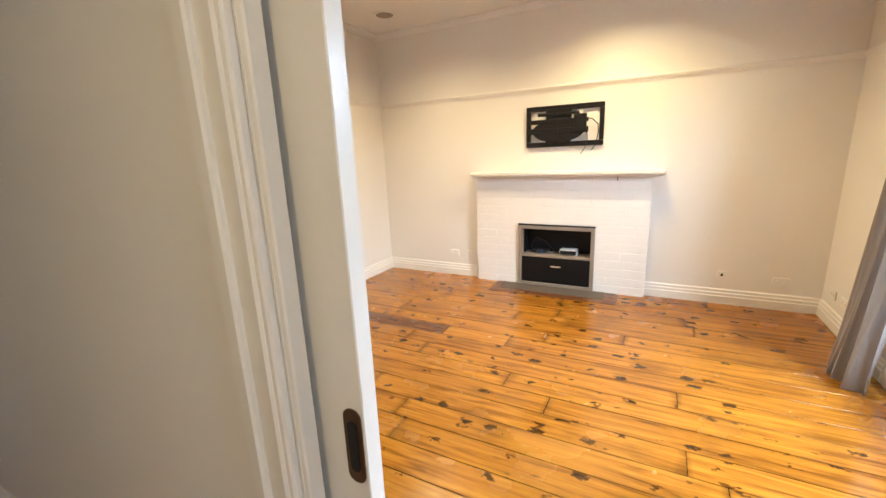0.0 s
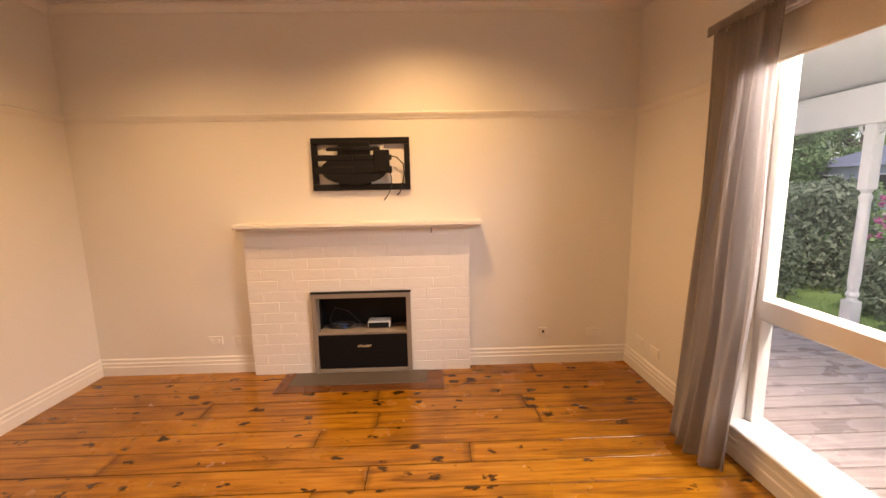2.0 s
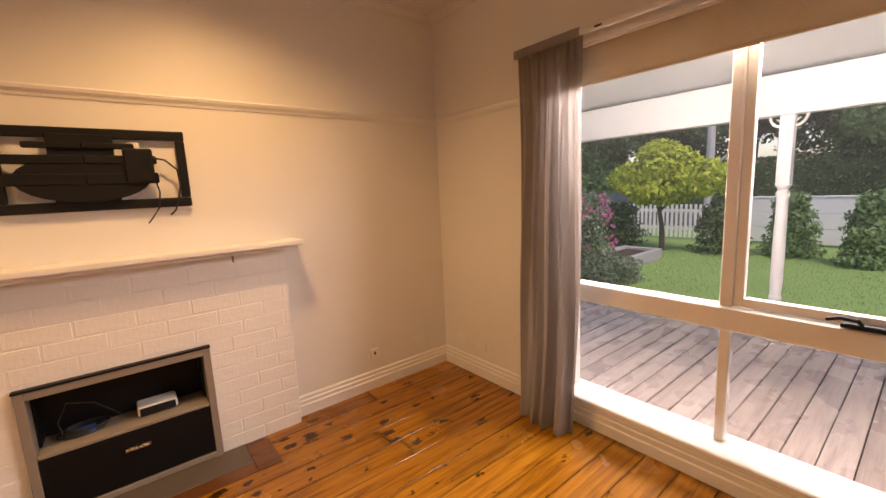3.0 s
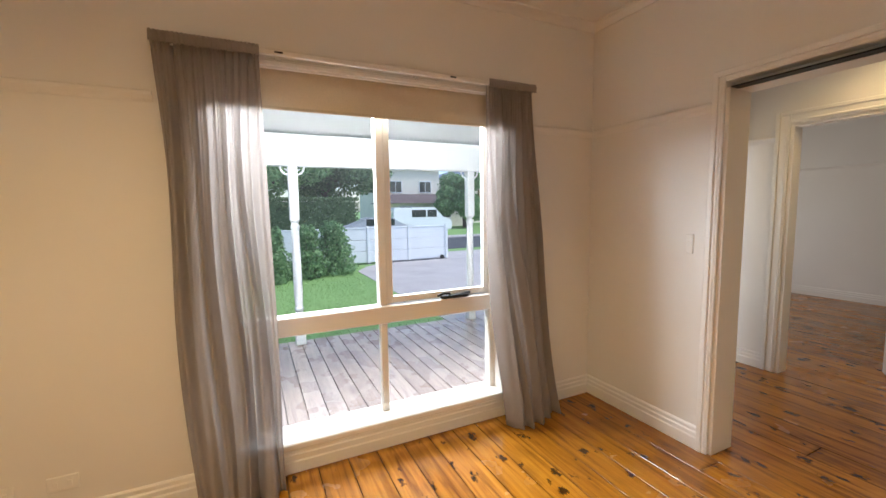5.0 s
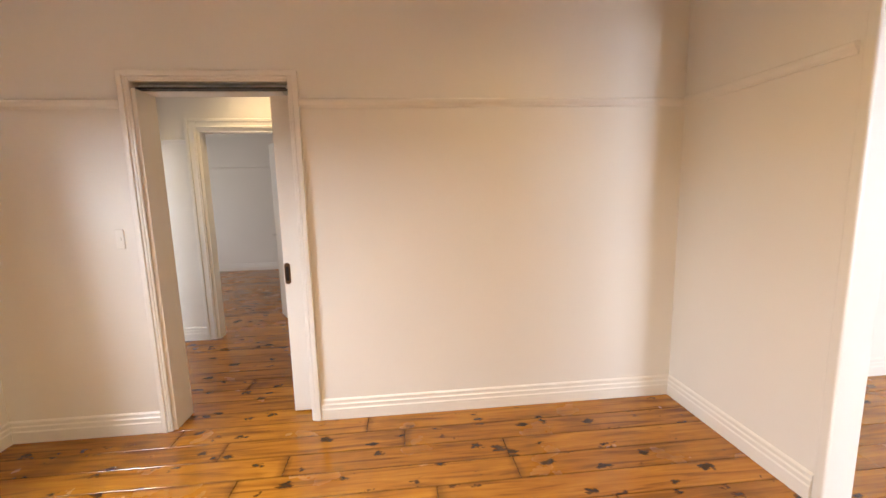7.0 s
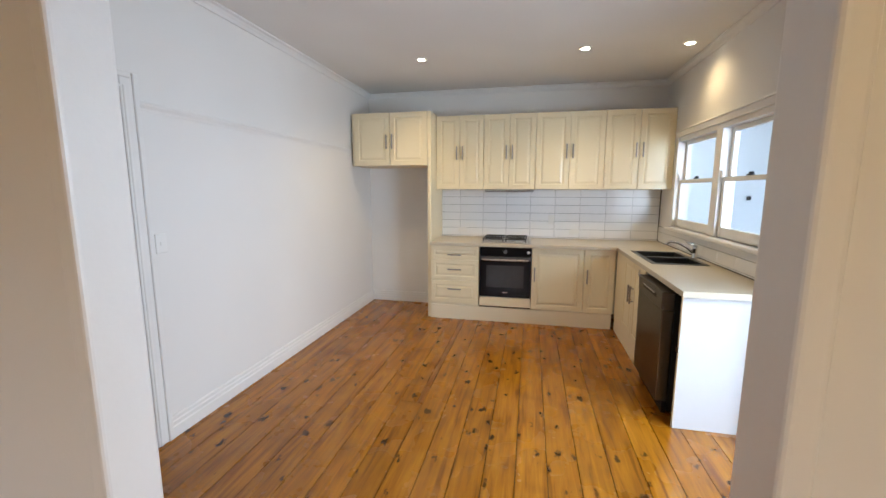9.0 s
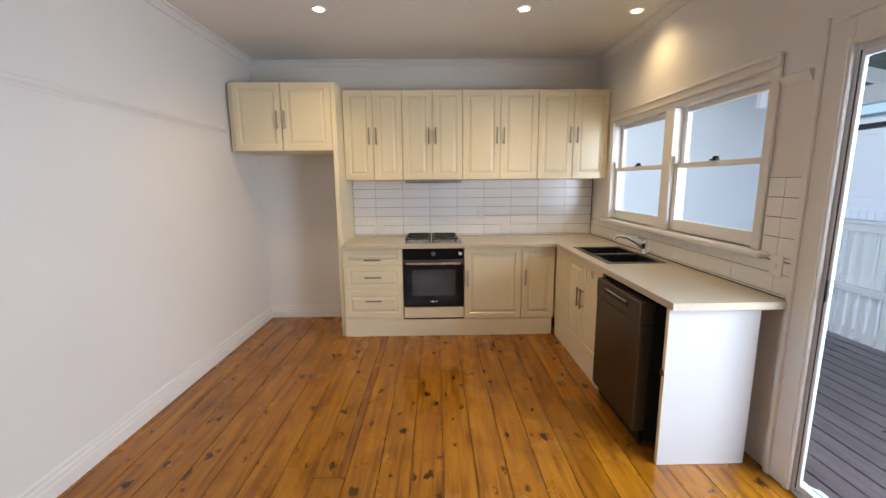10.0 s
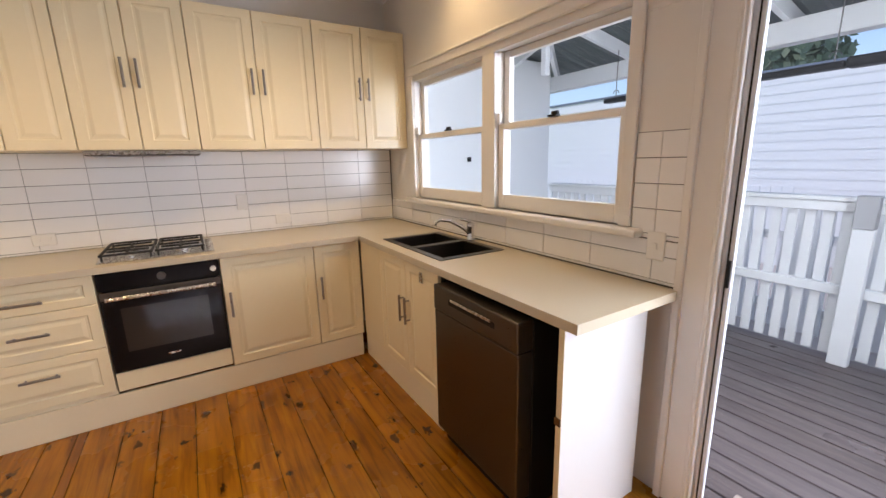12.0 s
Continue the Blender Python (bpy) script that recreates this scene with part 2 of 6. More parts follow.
def finish(name, bm, material, parent=None, label="", smooth=False, kind=""):
    me = bpy.data.meshes.new(name)
    bmesh.ops.recalc_face_normals(bm, faces=bm.faces)
    if parent:
        bmesh.ops.translate(bm, vec=-origin(parent), verts=bm.verts)
    bm.to_mesh(me)
    bm.free()
    me.materials.append(material)
    if smooth:
        for p in me.polygons:
            p.use_smooth = True
    ob = new(name, me)
    ob.parent = parent
    return tagged(ob, label, kind=kind)


def part(name, bm, material, parent, label="", smooth=False):
    return finish(name, bm, material, parent, label, smooth)


def cuboid(bm, x0, x1, y0, y1, z0, z1, bevel=0.0, segments=1):
    x0, x1, y0, y1, z0, z1 = min(x0, x1), max(x0, x1), min(y0, y1), max(y0, y1), min(z0, z1), max(z0, z1)
    r = bmesh.ops.create_cube(bm, size=1.0)
    vs = r["verts"]
    for v in vs:
        v.co = Vector((x0 + (v.co.x + 0.5) * (x1 - x0), y0 + (v.co.y + 0.5) * (y1 - y0), z0 + (v.co.z + 0.5) * (z1 - z0)))
    if bevel:
        es = list({e for v in vs for e in v.link_edges})
        bmesh.ops.bevel(bm, geom=es, offset=bevel, segments=segments, affect="EDGES", profile=0.5)


def block(*b, bevel=0.0, segments=1):
    bm = bmesh.new()
    cuboid(bm, *b, bevel=bevel, segments=segments)
    return bm


def tube(bm, points, radius, sides=8, cap=True):
    """A round bar along a line of points."""
    rings = []
    pts = [Vector(p) for p in points]
    for i, p in enumerate(pts):
        d = (pts[min(i + 1, len(pts) - 1)] - pts[max(i - 1, 0)]).normalized()
        side = d.cross(Vector((0, 0, 1)) if abs(d.z) < 0.9 else Vector((1, 0, 0))).normalized()
        up = side.cross(d)
        r = radius[i] if isinstance(radius, (list, tuple)) else radius
        rings.append([bm.verts.new(p + r * (math.cos(a) * side + math.sin(a) * up)) for a in (2 * math.pi * k / sides for k in range(sides))])
    for a, b in zip(rings, rings[1:]):
        for k in range(sides):
            bm.faces.new((a[k], a[(k + 1) % sides], b[(k + 1) % sides], b[k]))
    if cap:
        bm.faces.new(rings[0][::-1])
        bm.faces.new(rings[-1])


def turned(bm, x, y, profile, sides=16):
    """A solid of revolution about a vertical axis; profile: (radius, z)."""
    rings = [[bm.verts.new((x + r * math.cos(2 * math.pi * k / sides), y + r * math.sin(2 * math.pi * k / sides), z)) for k in range(sides)] for r, z in profile]
    for a, b in zip(rings, rings[1:]):
        for k in range(sides):
            bm.faces.new((a[k], a[(k + 1) % sides], b[(k + 1) % sides], b[k]))
    bm.faces.new(rings[0][::-1])
    bm.faces.new(rings[-1])


def sweep(bm, profile, start, end, out):
    """A moulding: profile of (depth, height) from the wall, run from start to end; out: the way away from the wall."""
    o, a, b = Vector(out), Vector(start), Vector(end)
    ra = [bm.verts.new(a + o * d + Vector((0, 0, h))) for d, h in profile]
    rb = [bm.verts.new(b + o * d + Vector((0, 0, h))) for d, h in profile]
    n = len(profile)
    for k in range(n):
        bm.faces.new((ra[k], ra[(k + 1) % n], rb[(k + 1) % n], rb[k]))
    bm.faces.new(ra[::-1])
    bm.faces.new(rb)


def wall(name, axis, a0, a1, d0, d1, z0, z1, openings=(), material=None):
    """A wall along axis x or y from a0 to a1, d0 to d1 thick, with openings (a0, a1, z0, z1) right through it."""
    aa = sorted({a0, a1, *[v for o in openings for v in o[:2]]})
    zz = sorted({z0, z1, *[v for o in openings for v in o[2:]]})
    bm = bmesh.new()

    def full(i, k):
        if not (0 <= i < len(aa) - 1 and 0 <= k < len(zz) - 1):
            return False
        ca, cz = (aa[i] + aa[i + 1]) / 2, (zz[k] + zz[k + 1]) / 2
        return not any(o[0] < ca < o[1] and o[2] < cz < o[3] for o in openings)

    def vert(a, d, z):
        return bm.verts.new((a, d, z) if axis == "x" else (d, a, z))

    for i in range(len(aa) - 1):
        for k in range(len(zz) - 1):
            if not full(i, k):
                continue
            p, q, r, s = aa[i], aa[i + 1], zz[k], zz[k + 1]
            for d in (d0, d1):
                bm.faces.new([vert(a, d, z) for a, z in ((p, r), (q, r), (q, s), (p, s))])
            for di, dk, ends in ((-1, 0, ((p, r), (p, s))), (1, 0, ((q, r), (q, s))), (0, -1, ((p, r), (q, r))), (0, 1, ((p, s), (q, s)))):
                if not full(i + di, k + dk):
                    (ea, ez), (fa, fz) = ends
                    bm.faces.new([vert(ea, d0, ez), vert(fa, d0, fz), vert(fa, d1, fz), vert(ea, d1, ez)])
    bmesh.ops.remove_doubles(bm, verts=bm.verts, dist=1e-5)
    return finish(name, bm, material or WALL, kind="structure")


# ---- walls, ceiling ----
X_W, Y_S, Y_K = -4.29, -3.63, -3.66       # living room's west and south faces, kitchen's south face
WING = 0.13
X_K = -8.80                                # kitchen's west face
Y_H0, Y_H1 = -3.83, -5.33                  # hall faces
wall("wall_east", "y", Y_H0, 0.12, 0.0, 0.13, -0.4, CEIL, [(-2.84, -1.14, 0.13, 2.2)])
wall("wall_north", "x", X_K - 0.12, 0.0, 0.0, 0.12, -0.4, CEIL, [(-8.33, -6.44, 1.15, 2.10), (-6.12, -4.53, 0.0, 2.07), (-2.525, -1.795, 0.02, 0.645)])
wall("wall_south", "x", X_W - WING, 0.0, Y_S, -3.71, 0.0, CEIL, [(-1.81, -0.945, 0.0, 2.125)])
wall("wall_south_core", "x", X_W - WING, 0.0, -3.71, -3.80, 0.0, CEIL, [(-2.52, -0.945, 0.0, 2.095)])
wall("wall_south_back", "x", X_W - WING, 0.0, -3.80, Y_H0, 0.0, CEIL, [(-1.76, -0.945, 0.0, 2.095)])
wall("wall_wing", "y", Y_S, 0.0, X_W - WING, X_W, 0.0, CEIL, [(-2.56, -1.07, 0.0, 2.26)])
wall("wall_kitchen_south", "x", X_K, X_W - WING, Y_K, Y_K - 0.13, 0.0, CEIL, [(-5.36, -4.56, 0.0, 2.06)])
wall("wall_kitchen_west", "y", Y_K - 0.13, 0.0, X_K - 0.12, X_K, -0.4, CEIL)
wall("wall_hall_south", "x", -6.0, 0.0, Y_H1, Y_H1 - 0.12, 0.0, CEIL, [(-1.30, -0.485, 0.0, 2.125)])
wall("wall_hall_east", "y", Y_H1 - 0.12, Y_H0, 0.0, 0.13, -0.4, CEIL, [(-5.05, -4.15, 0.0, 2.05)])
wall("wall_hall_west", "y", -5.33, Y_H0, -4.55, X_W - WING, 0.0, CEIL)
wall("wall_bedroom_south", "x", -2.6, 2.6, -9.30, -9.42, 0.0, CEIL)
wall("wall_bedroom_west", "y", -9.30, -5.45, -2.72, -2.6, 0.0, CEIL)
wall("wall_bedroom_east", "y", -9.30, -5.45, 2.6, 2.72, 0.0, CEIL, [(-8.2, -6.6, 0.8, 2.1)])
wall("wall_bedroom_north", "x", 0.13, 2.6, -5.45, -5.33, 0.0, CEIL)
wall("wall_laundry_south", "x", -6.2, -4.42, -5.45, -5.60, 0.0, CEIL)
wall("wall_laundry_west", "y", -5.45, -3.79, -6.12, -6.0, 0.0, CEIL)
bm = bmesh.new()
cuboid(bm, X_K - 0.12, 0.13, -5.45, 0.12, CEIL, CEIL + 0.15)
cuboid(bm, -2.72, 2.72, -9.42, -5.451, CEIL, CEIL + 0.15)
finish("ceiling", bm, CEILING, kind="structure")
bm = bmesh.new()
cuboid(bm, X_K, 0.0, -5.40, 0.0, -0.30, -0.022)
cuboid(bm, -2.6, 2.6, -9.30, -5.401, -0.30, -0.022)
finish("floor", bm, FLOOR_DARK, kind="structure")

# mouldings: skirting, picture rail, cornice
SKIRT = [(0, 0), (0.022, 0), (0.022, 0.07), (0.017, 0.078), (0.017, 0.100), (0.011, 0.108), (0.011, 0.128), (0.004, 0.137), (0, 0.137)]
RAIL = [(0, -0.025), (0.006, -0.025), (0.010, -0.012), (0.022, 0.004), (0.026, 0.018), (0.020, 0.026), (0, 0.026)]
CORNICE = [(0, 0), (0, -0.055), (0.010, -0.055), (0.020, -0.035), (0.035, -0.018), (0.055, -0.010), (0.055, 0)]
RAIL_Z = 2.0


def moulding(name, profile, runs, z, material=TRIM):
    bm = bmesh.new()
    for a, b, o in runs:
        sweep(bm, profile, (*a, z), (*b, z), (*o, 0))
    return finish(name, bm, material, kind="structure")


N, S, E, W = (0, -1), (0, 1), (-1, 0), (1, 0)
moulding("baseboard", SKIRT, [
    ((X_W, 0), (-3.03, 0), N), ((-1.31, 0), (0, 0), N), ((0, 0), (0, -1.13), E), ((0, -2.85), (0, Y_S), E),
    ((0, Y_S), (-0.885, Y_S), S), ((-1.862, Y_S), (X_W, Y_S), S), ((X_W, Y_S), (X_W, -2.60), W), ((X_W, -1.03), (X_W, 0), W),
    ((-5.46, Y_K), (X_K, Y_K), S), ((X_K, Y_K), (X_K, -2.70), W),
    ((-1.90, Y_H0), (-4.42, Y_H0), N), ((-0.84, Y_H0), (0, Y_H0), N), ((-0.385, Y_H1), (0, Y_H1), S), ((-2.6, -9.30), (2.6, -9.30), S)], 0)
moulding("trim", RAIL, [
    ((X_W, 0), (0, 0), N), ((0, 0), (0, -0.90), E), ((0, -3.0), (0, Y_S), E), ((0, Y_S), (-0.885, Y_S), S), ((-1.862, Y_S), (X_W, Y_S), S),
    ((X_W, Y_S), (X_W, -2.62), W), ((X_W, -1.01), (X_W, 0), W), ((-5.46, Y_K), (-8.14, Y_K), S), ((-6.396, 0), (-6.23, 0), N),
    ((-0.385, Y_H1), (0, Y_H1), S), ((-2.6, -9.30), (2.6, -9.30), S), ((-2.6, -9.3), (-2.6, -5.45), W)], RAIL_Z)
moulding("cornice", CORNICE, [
    ((X_W, 0), (0, 0), N), ((0, 0), (0, Y_S), E), ((0, Y_S), (X_W, Y_S), S), ((X_W, Y_S), (X_W, 0), W),
    ((-4.42, Y_K), (X_K, Y_K), S), ((X_K, Y_K), (X_K, 0), W), ((X_K, 0), (-4.42, 0), N)], CEIL, CEILING)


def architrave(name, plane, out, a0, a1, top, axis="x", width=0.095, jamb=None):
    """Moulded surround of an opening: two legs and a head with stepped edges, and a jamb lining that runs to the depth jamb."""
    bm = bmesh.new()
    o = out

    def slab(p, q, z0, z1, depth):
        b = (p, q, plane, plane + o * depth, z0, z1) if axis == "x" else (plane, plane + o * depth, p, q, z0, z1)
        cuboid(bm, *b, bevel=0.004)

    for e, s in ((a0, -1), (a1, 1)):
        slab(e, e + s * width, 0.0, top + width, 0.018)
        slab(e + s * (width - 0.028), e + s * (width + 0.003), 0.0, top + width + 0.003, 0.030)
        slab(e + s * 0.012, e + s * 0.030, 0.0, top + 0.03, 0.023)
    slab(a0 + 0.001, a1 - 0.001, top, top + width - 0.001, 0.017)
    slab(a0 - width * 0.63, a1 + width * 0.63, top + width - 0.028, top + width + 0.002, 0.029)
    slab(a0, a1, top + 0.012, top + 0.030, 0.022)
    return finish(name, bm, TRIM, kind="structure")


architrave("architrave_hall_door", Y_S, 1, -1.808, -0.947, 2.12, width=0.057)
architrave("architrave_hall_door_back", Y_H0, -1, -1.762, -0.93, 2.085, width=0.085)
architrave("architrave_bedroom", Y_H1, 1, -1.30, -0.485, 2.115)
architrave("architrave_laundry", Y_K, 1, -5.36, -4.56, 2.06)
architrave("architrave_deck_door", 0.0, -1, -6.05, -4.60, 2.07, width=0.14)
# linings of the openings
bm = bmesh.new()
cuboid(bm, -0.965, -0.935, Y_S - 0.001, Y_H0 + 0.001, 0, 2.09, bevel=0.003)
cuboid(bm, -1.75, -0.966, -3.701, Y_H0 + 0.001, 2.083, 2.105)
cuboid(bm, -1.83, -1.808, Y_S - 0.001, -3.722, 0, 2.069, bevel=0.003)
cuboid(bm, -1.785, -1.748, -3.797, Y_H0 + 0.001, 0, 2.069, bevel=0.003)
finish("lining_hall_door", bm, TRIM, kind="structure")
bm = bmesh.new()
cuboid(bm, -0.51, -0.48, Y_H1 - 0.121, Y_H1 + 0.001, 0, 2.115)
cuboid(bm, -1.31, -1.28, Y_H1 - 0.121, Y_H1 + 0.001, 0, 2.115)
cuboid(bm, -1.28, -0.51, Y_H1 - 0.121, Y_H1 + 0.001, 2.09, 2.13)
finish("lining_bedroom_door", bm, TRIM, kind="structure")
# painted end caps of the wide opening
bm = bmesh.new()
cuboid(bm, X_W - WING - 0.012, X_W + 0.012, -1.085, -1.03, 0, 2.262, bevel=0.012, segments=3)
cuboid(bm, X_W - WING - 0.012, X_W + 0.012, -2.60, -2.545, 0, 2.262, bevel=0.012, segments=3)
cuboid(bm, X_W - WING - 0.008, X_W + 0.008, -2.55, -1.08, 2.235, 2.30, bevel=0.006, segments=2)
finish("trim_wide_opening", bm, TRIM, kind="structure")

# ---- living room: sliding door leaf ----
door = thing("door_sliding", (-1.645, -3.755, 0), "white painted sliding door leaf half hidden in the wall", "door")
door["kind"] = "structure"
part("leaf", block(-2.46, -1.668, -3.774, -3.736, 0.012, 2.069, bevel=0.002), TRIM, door)
for yy, s in ((-3.736, 1), (-3.774, -1)):
    bm = bmesh.new()
    cuboid(bm, -1.709, -1.673, yy, yy + s * 0.003, 0.895, 1.035)
    bmesh.ops.bevel(bm, geom=[e for e in bm.edges if abs(e.verts[0].co.y - e.verts[1].co.y) > 0.002], offset=0.0165, segments=5, affect="EDGES", profile=0.5)
    h = part("pull", bm, BRONZE, door, "recessed dark bronze flush pull")
    bm = bmesh.new()
    cuboid(bm, -1.701, -1.681, yy + s * 0.003, yy + s * 0.0045, 0.917, 1.013)
    bmesh.ops.bevel(bm, geom=[e for e in bm.edges if abs(e.verts[0].co.y - e.verts[1].co.y) > 0.001], offset=0.009, segments=4, affect="EDGES", profile=0.5)
    part("recess", bm, BLACK, h)

# black strip put in for the shade of the slot under the door head
track = tagged(finish("door_slot_shade", block(-1.79, -0.967, Y_S - 0.004, -3.70, 2.086, 2.093), BLACK), "black strip for the shaded slot above the sliding door", "door track")

# bedroom door, open into the room
bdoor = thing("door_bedroom", (-1.28, -5.45, 0), "white painted bedroom door standing open", "door")
bdoor["kind"] = "structure"
bdoor.rotation_euler = (0, 0, radians(-62))
for nm, b, mt in (("leaf", (0.0, 0.76, -0.018, 0.018, 0.012, 2.05), TRIM),):
    bm = block(*b, bevel=0.002)
    ob = finish(nm, bm, mt)
    ob.parent = bdoor
bm = bmesh.new()
tube(bm, [(0.70, 0.018, 1.0), (0.70, 0.065, 1.0)], 0.009)
tube(bm, [(0.70, 0.06, 1.0), (0.60, 0.06, 1.0)], 0.008)
ob = finish("handle", bm, CHROME)
ob.parent = bdoor

# ---- living room: window ----
win = thing("window_1", (0.06, -1.99, 0.13), "large white timber window with a fixed pane and an awning sash", "window")
win["kind"] = "structure"
WY0, WY1 = -2.84, -1.14
fx0, fx1 = 0.105, 0.175
T0, T1 = 0.748, 0.862
part("window_frame", block(fx0, fx1, WY0, WY0 + 0.055, 0.165, 2.2, bevel=0.004), TRIM, win)
part("window_frame", block(fx0, fx1, WY1 - 0.055, WY1, 0.165, 2.2, bevel=0.004), TRIM, win)
part("window_frame", block(fx0, fx1, WY0 + 0.055, WY1 - 0.055, 2.14, 2.2, bevel=0.004), TRIM, win)
part("mullion", block(fx0, fx1, -2.033, -1.980, T1, 2.14, bevel=0.006), TRIM, win)
part("mullion", block(fx0 + 0.008, fx1 - 0.01, -2.030, -1.984, 0.165, T0, bevel=0.006), TRIM, win)
part("transom", block(fx0 - 0.012, fx1 + 0.01, WY0 + 0.055, WY1 - 0.055, T0, T1, bevel=0.008), TRIM, win)
bm = bmesh.new()
cuboid(bm, -0.012, 0.22, WY0, WY1, 0.125, 0.165, bevel=0.006)
part("window_sill", bm, TRIM, win)
bm = bmesh.new()
cuboid(bm, 0.001, fx0 - 0.001, WY0 - 0.001, WY0 + 0.014, 0.166, 2.199)
cuboid(bm, 0.001, fx0 - 0.001, WY1 - 0.014, WY1 + 0.001, 0.166, 2.199)
part("reveal_lining", bm, TRIM, win)
sash = part("awning_sash", block(0.118, 0.158, -2.785, -2.745, T1 + 0.008, 2.13, bevel=0.003), TRIM, win)
for b in ((-2.073, -2.033, T1 + 0.008, 2.13), (-2.745, -2.073, T1 + 0.008, T1 + 0.05), (-2.745, -2.073, 2.09, 2.13)):
    part("sash_rail", block(0.118, 0.158, *b, bevel=0.003), TRIM, sash)
for b in ((-2.745, -2.073, T1 + 0.05, 2.09), (-1.980, -1.195, T1, 2.14), (-2.785, -2.030, 0.165, T0), (-1.984, -1.195, 0.165, T0)):
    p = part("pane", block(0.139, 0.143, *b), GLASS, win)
    p.visible_shadow = False
winder = thing("window_winder", (0.085, -2.50, T1), "black chain winder on the window's transom", "window latch")
part("case", block(0.072, 0.116, -2.60, -2.40, T1 + 0.002, T1 + 0.025, bevel=0.008, segments=2), BLACK, winder)
bm = bmesh.new()
tube(bm, [(0.079, -2.46, T1 + 0.022), (0.066, -2.45, T1 + 0.042), (0.062, -2.40, T1 + 0.046), (0.060, -2.36, T1 + 0.032)], 0.008)
part("crank", bm, BLACK, winder)
bm = bmesh.new()
tube(bm, [(0.094, -2.55, T1 + 0.022), (0.094, -2.62, T1 + 0.028)], 0.009)
part("knob", bm, BLACK, winder)
# boxed base below the sill, flush with the skirting, and the side and head casing
bm = bmesh.new()
sweep(bm, [(0, 0), (0.020, 0), (0.020, 0.062), (0.014, 0.070), (0.014, 0.100), (0.008, 0.106), (0.008, 0.124), (0, 0.124)], (0, WY0, 0), (0, WY1, 0), (-1, 0, 0))
finish("baseboard_window", bm, TRIM, kind="structure")
bm = bmesh.new()
cuboid(bm, -0.018, 0.0, WY0 - 0.06, WY0 + 0.004, 0.166, 2.24, bevel=0.004)
cuboid(bm, -0.018, 0.0, WY1 - 0.004, WY1 + 0.06, 0.166, 2.24, bevel=0.004)
cuboid(bm, -0.018, 0.0, WY0 + 0.005, WY1 - 0.005, 2.19, 2.24, bevel=0.004)
finish("casing_window", bm, TRIM, kind="structure")

blind = thing("roller_blind", (0.0, -1.99, 2.2), "cream roller blind drawn a little way down", "blind")
part("cloth", block(0.006, 0.009, WY0 + 0.02, WY1 - 0.02, 2.005, 2.2), BLIND, blind)
bm = bmesh.new()
cuboid(bm, 0.001, 0.013, WY0 + 0.02, WY1 - 0.02, 1.99, 2.006, bevel=0.004)
part("bottom_bar", bm, BLIND, blind)

rod = thing("curtain_rail", (-0.07, -1.97, 2.24), "white double curtain rail above the window", "curtain rail")
bm = bmesh.new()
cuboid(bm, -0.085, -0.062, -3.0, -0.92, 2.232, 2.262, bevel=0.006, segments=2)
part("front_rail", bm, TRIM, rod)
bm = bmesh.new()
cuboid(bm, -0.045, -0.025, -2.98, -0.94, 2.195, 2.222, bevel=0.006, segments=2)
part("back_rail", bm, TRIM, rod)
for yy in (-2.9, -2.2, -1.45, -1.0):
    bm = bmesh.new()
    cuboid(bm, -0.062, -0.002, yy - 0.01, yy + 0.01, 2.223, 2.231)
    cuboid(bm, -0.012, -0.001, yy - 0.012, yy + 0.012, 2.19, 2.29, bevel=0.002)
    part("bracket", bm, TRIM, rod)
for yy in (-1.45, -2.42):
    part("glider", block(-0.0875, -0.0855, yy - 0.02, yy + 0.02, 2.243, 2.252), BLACK, rod)


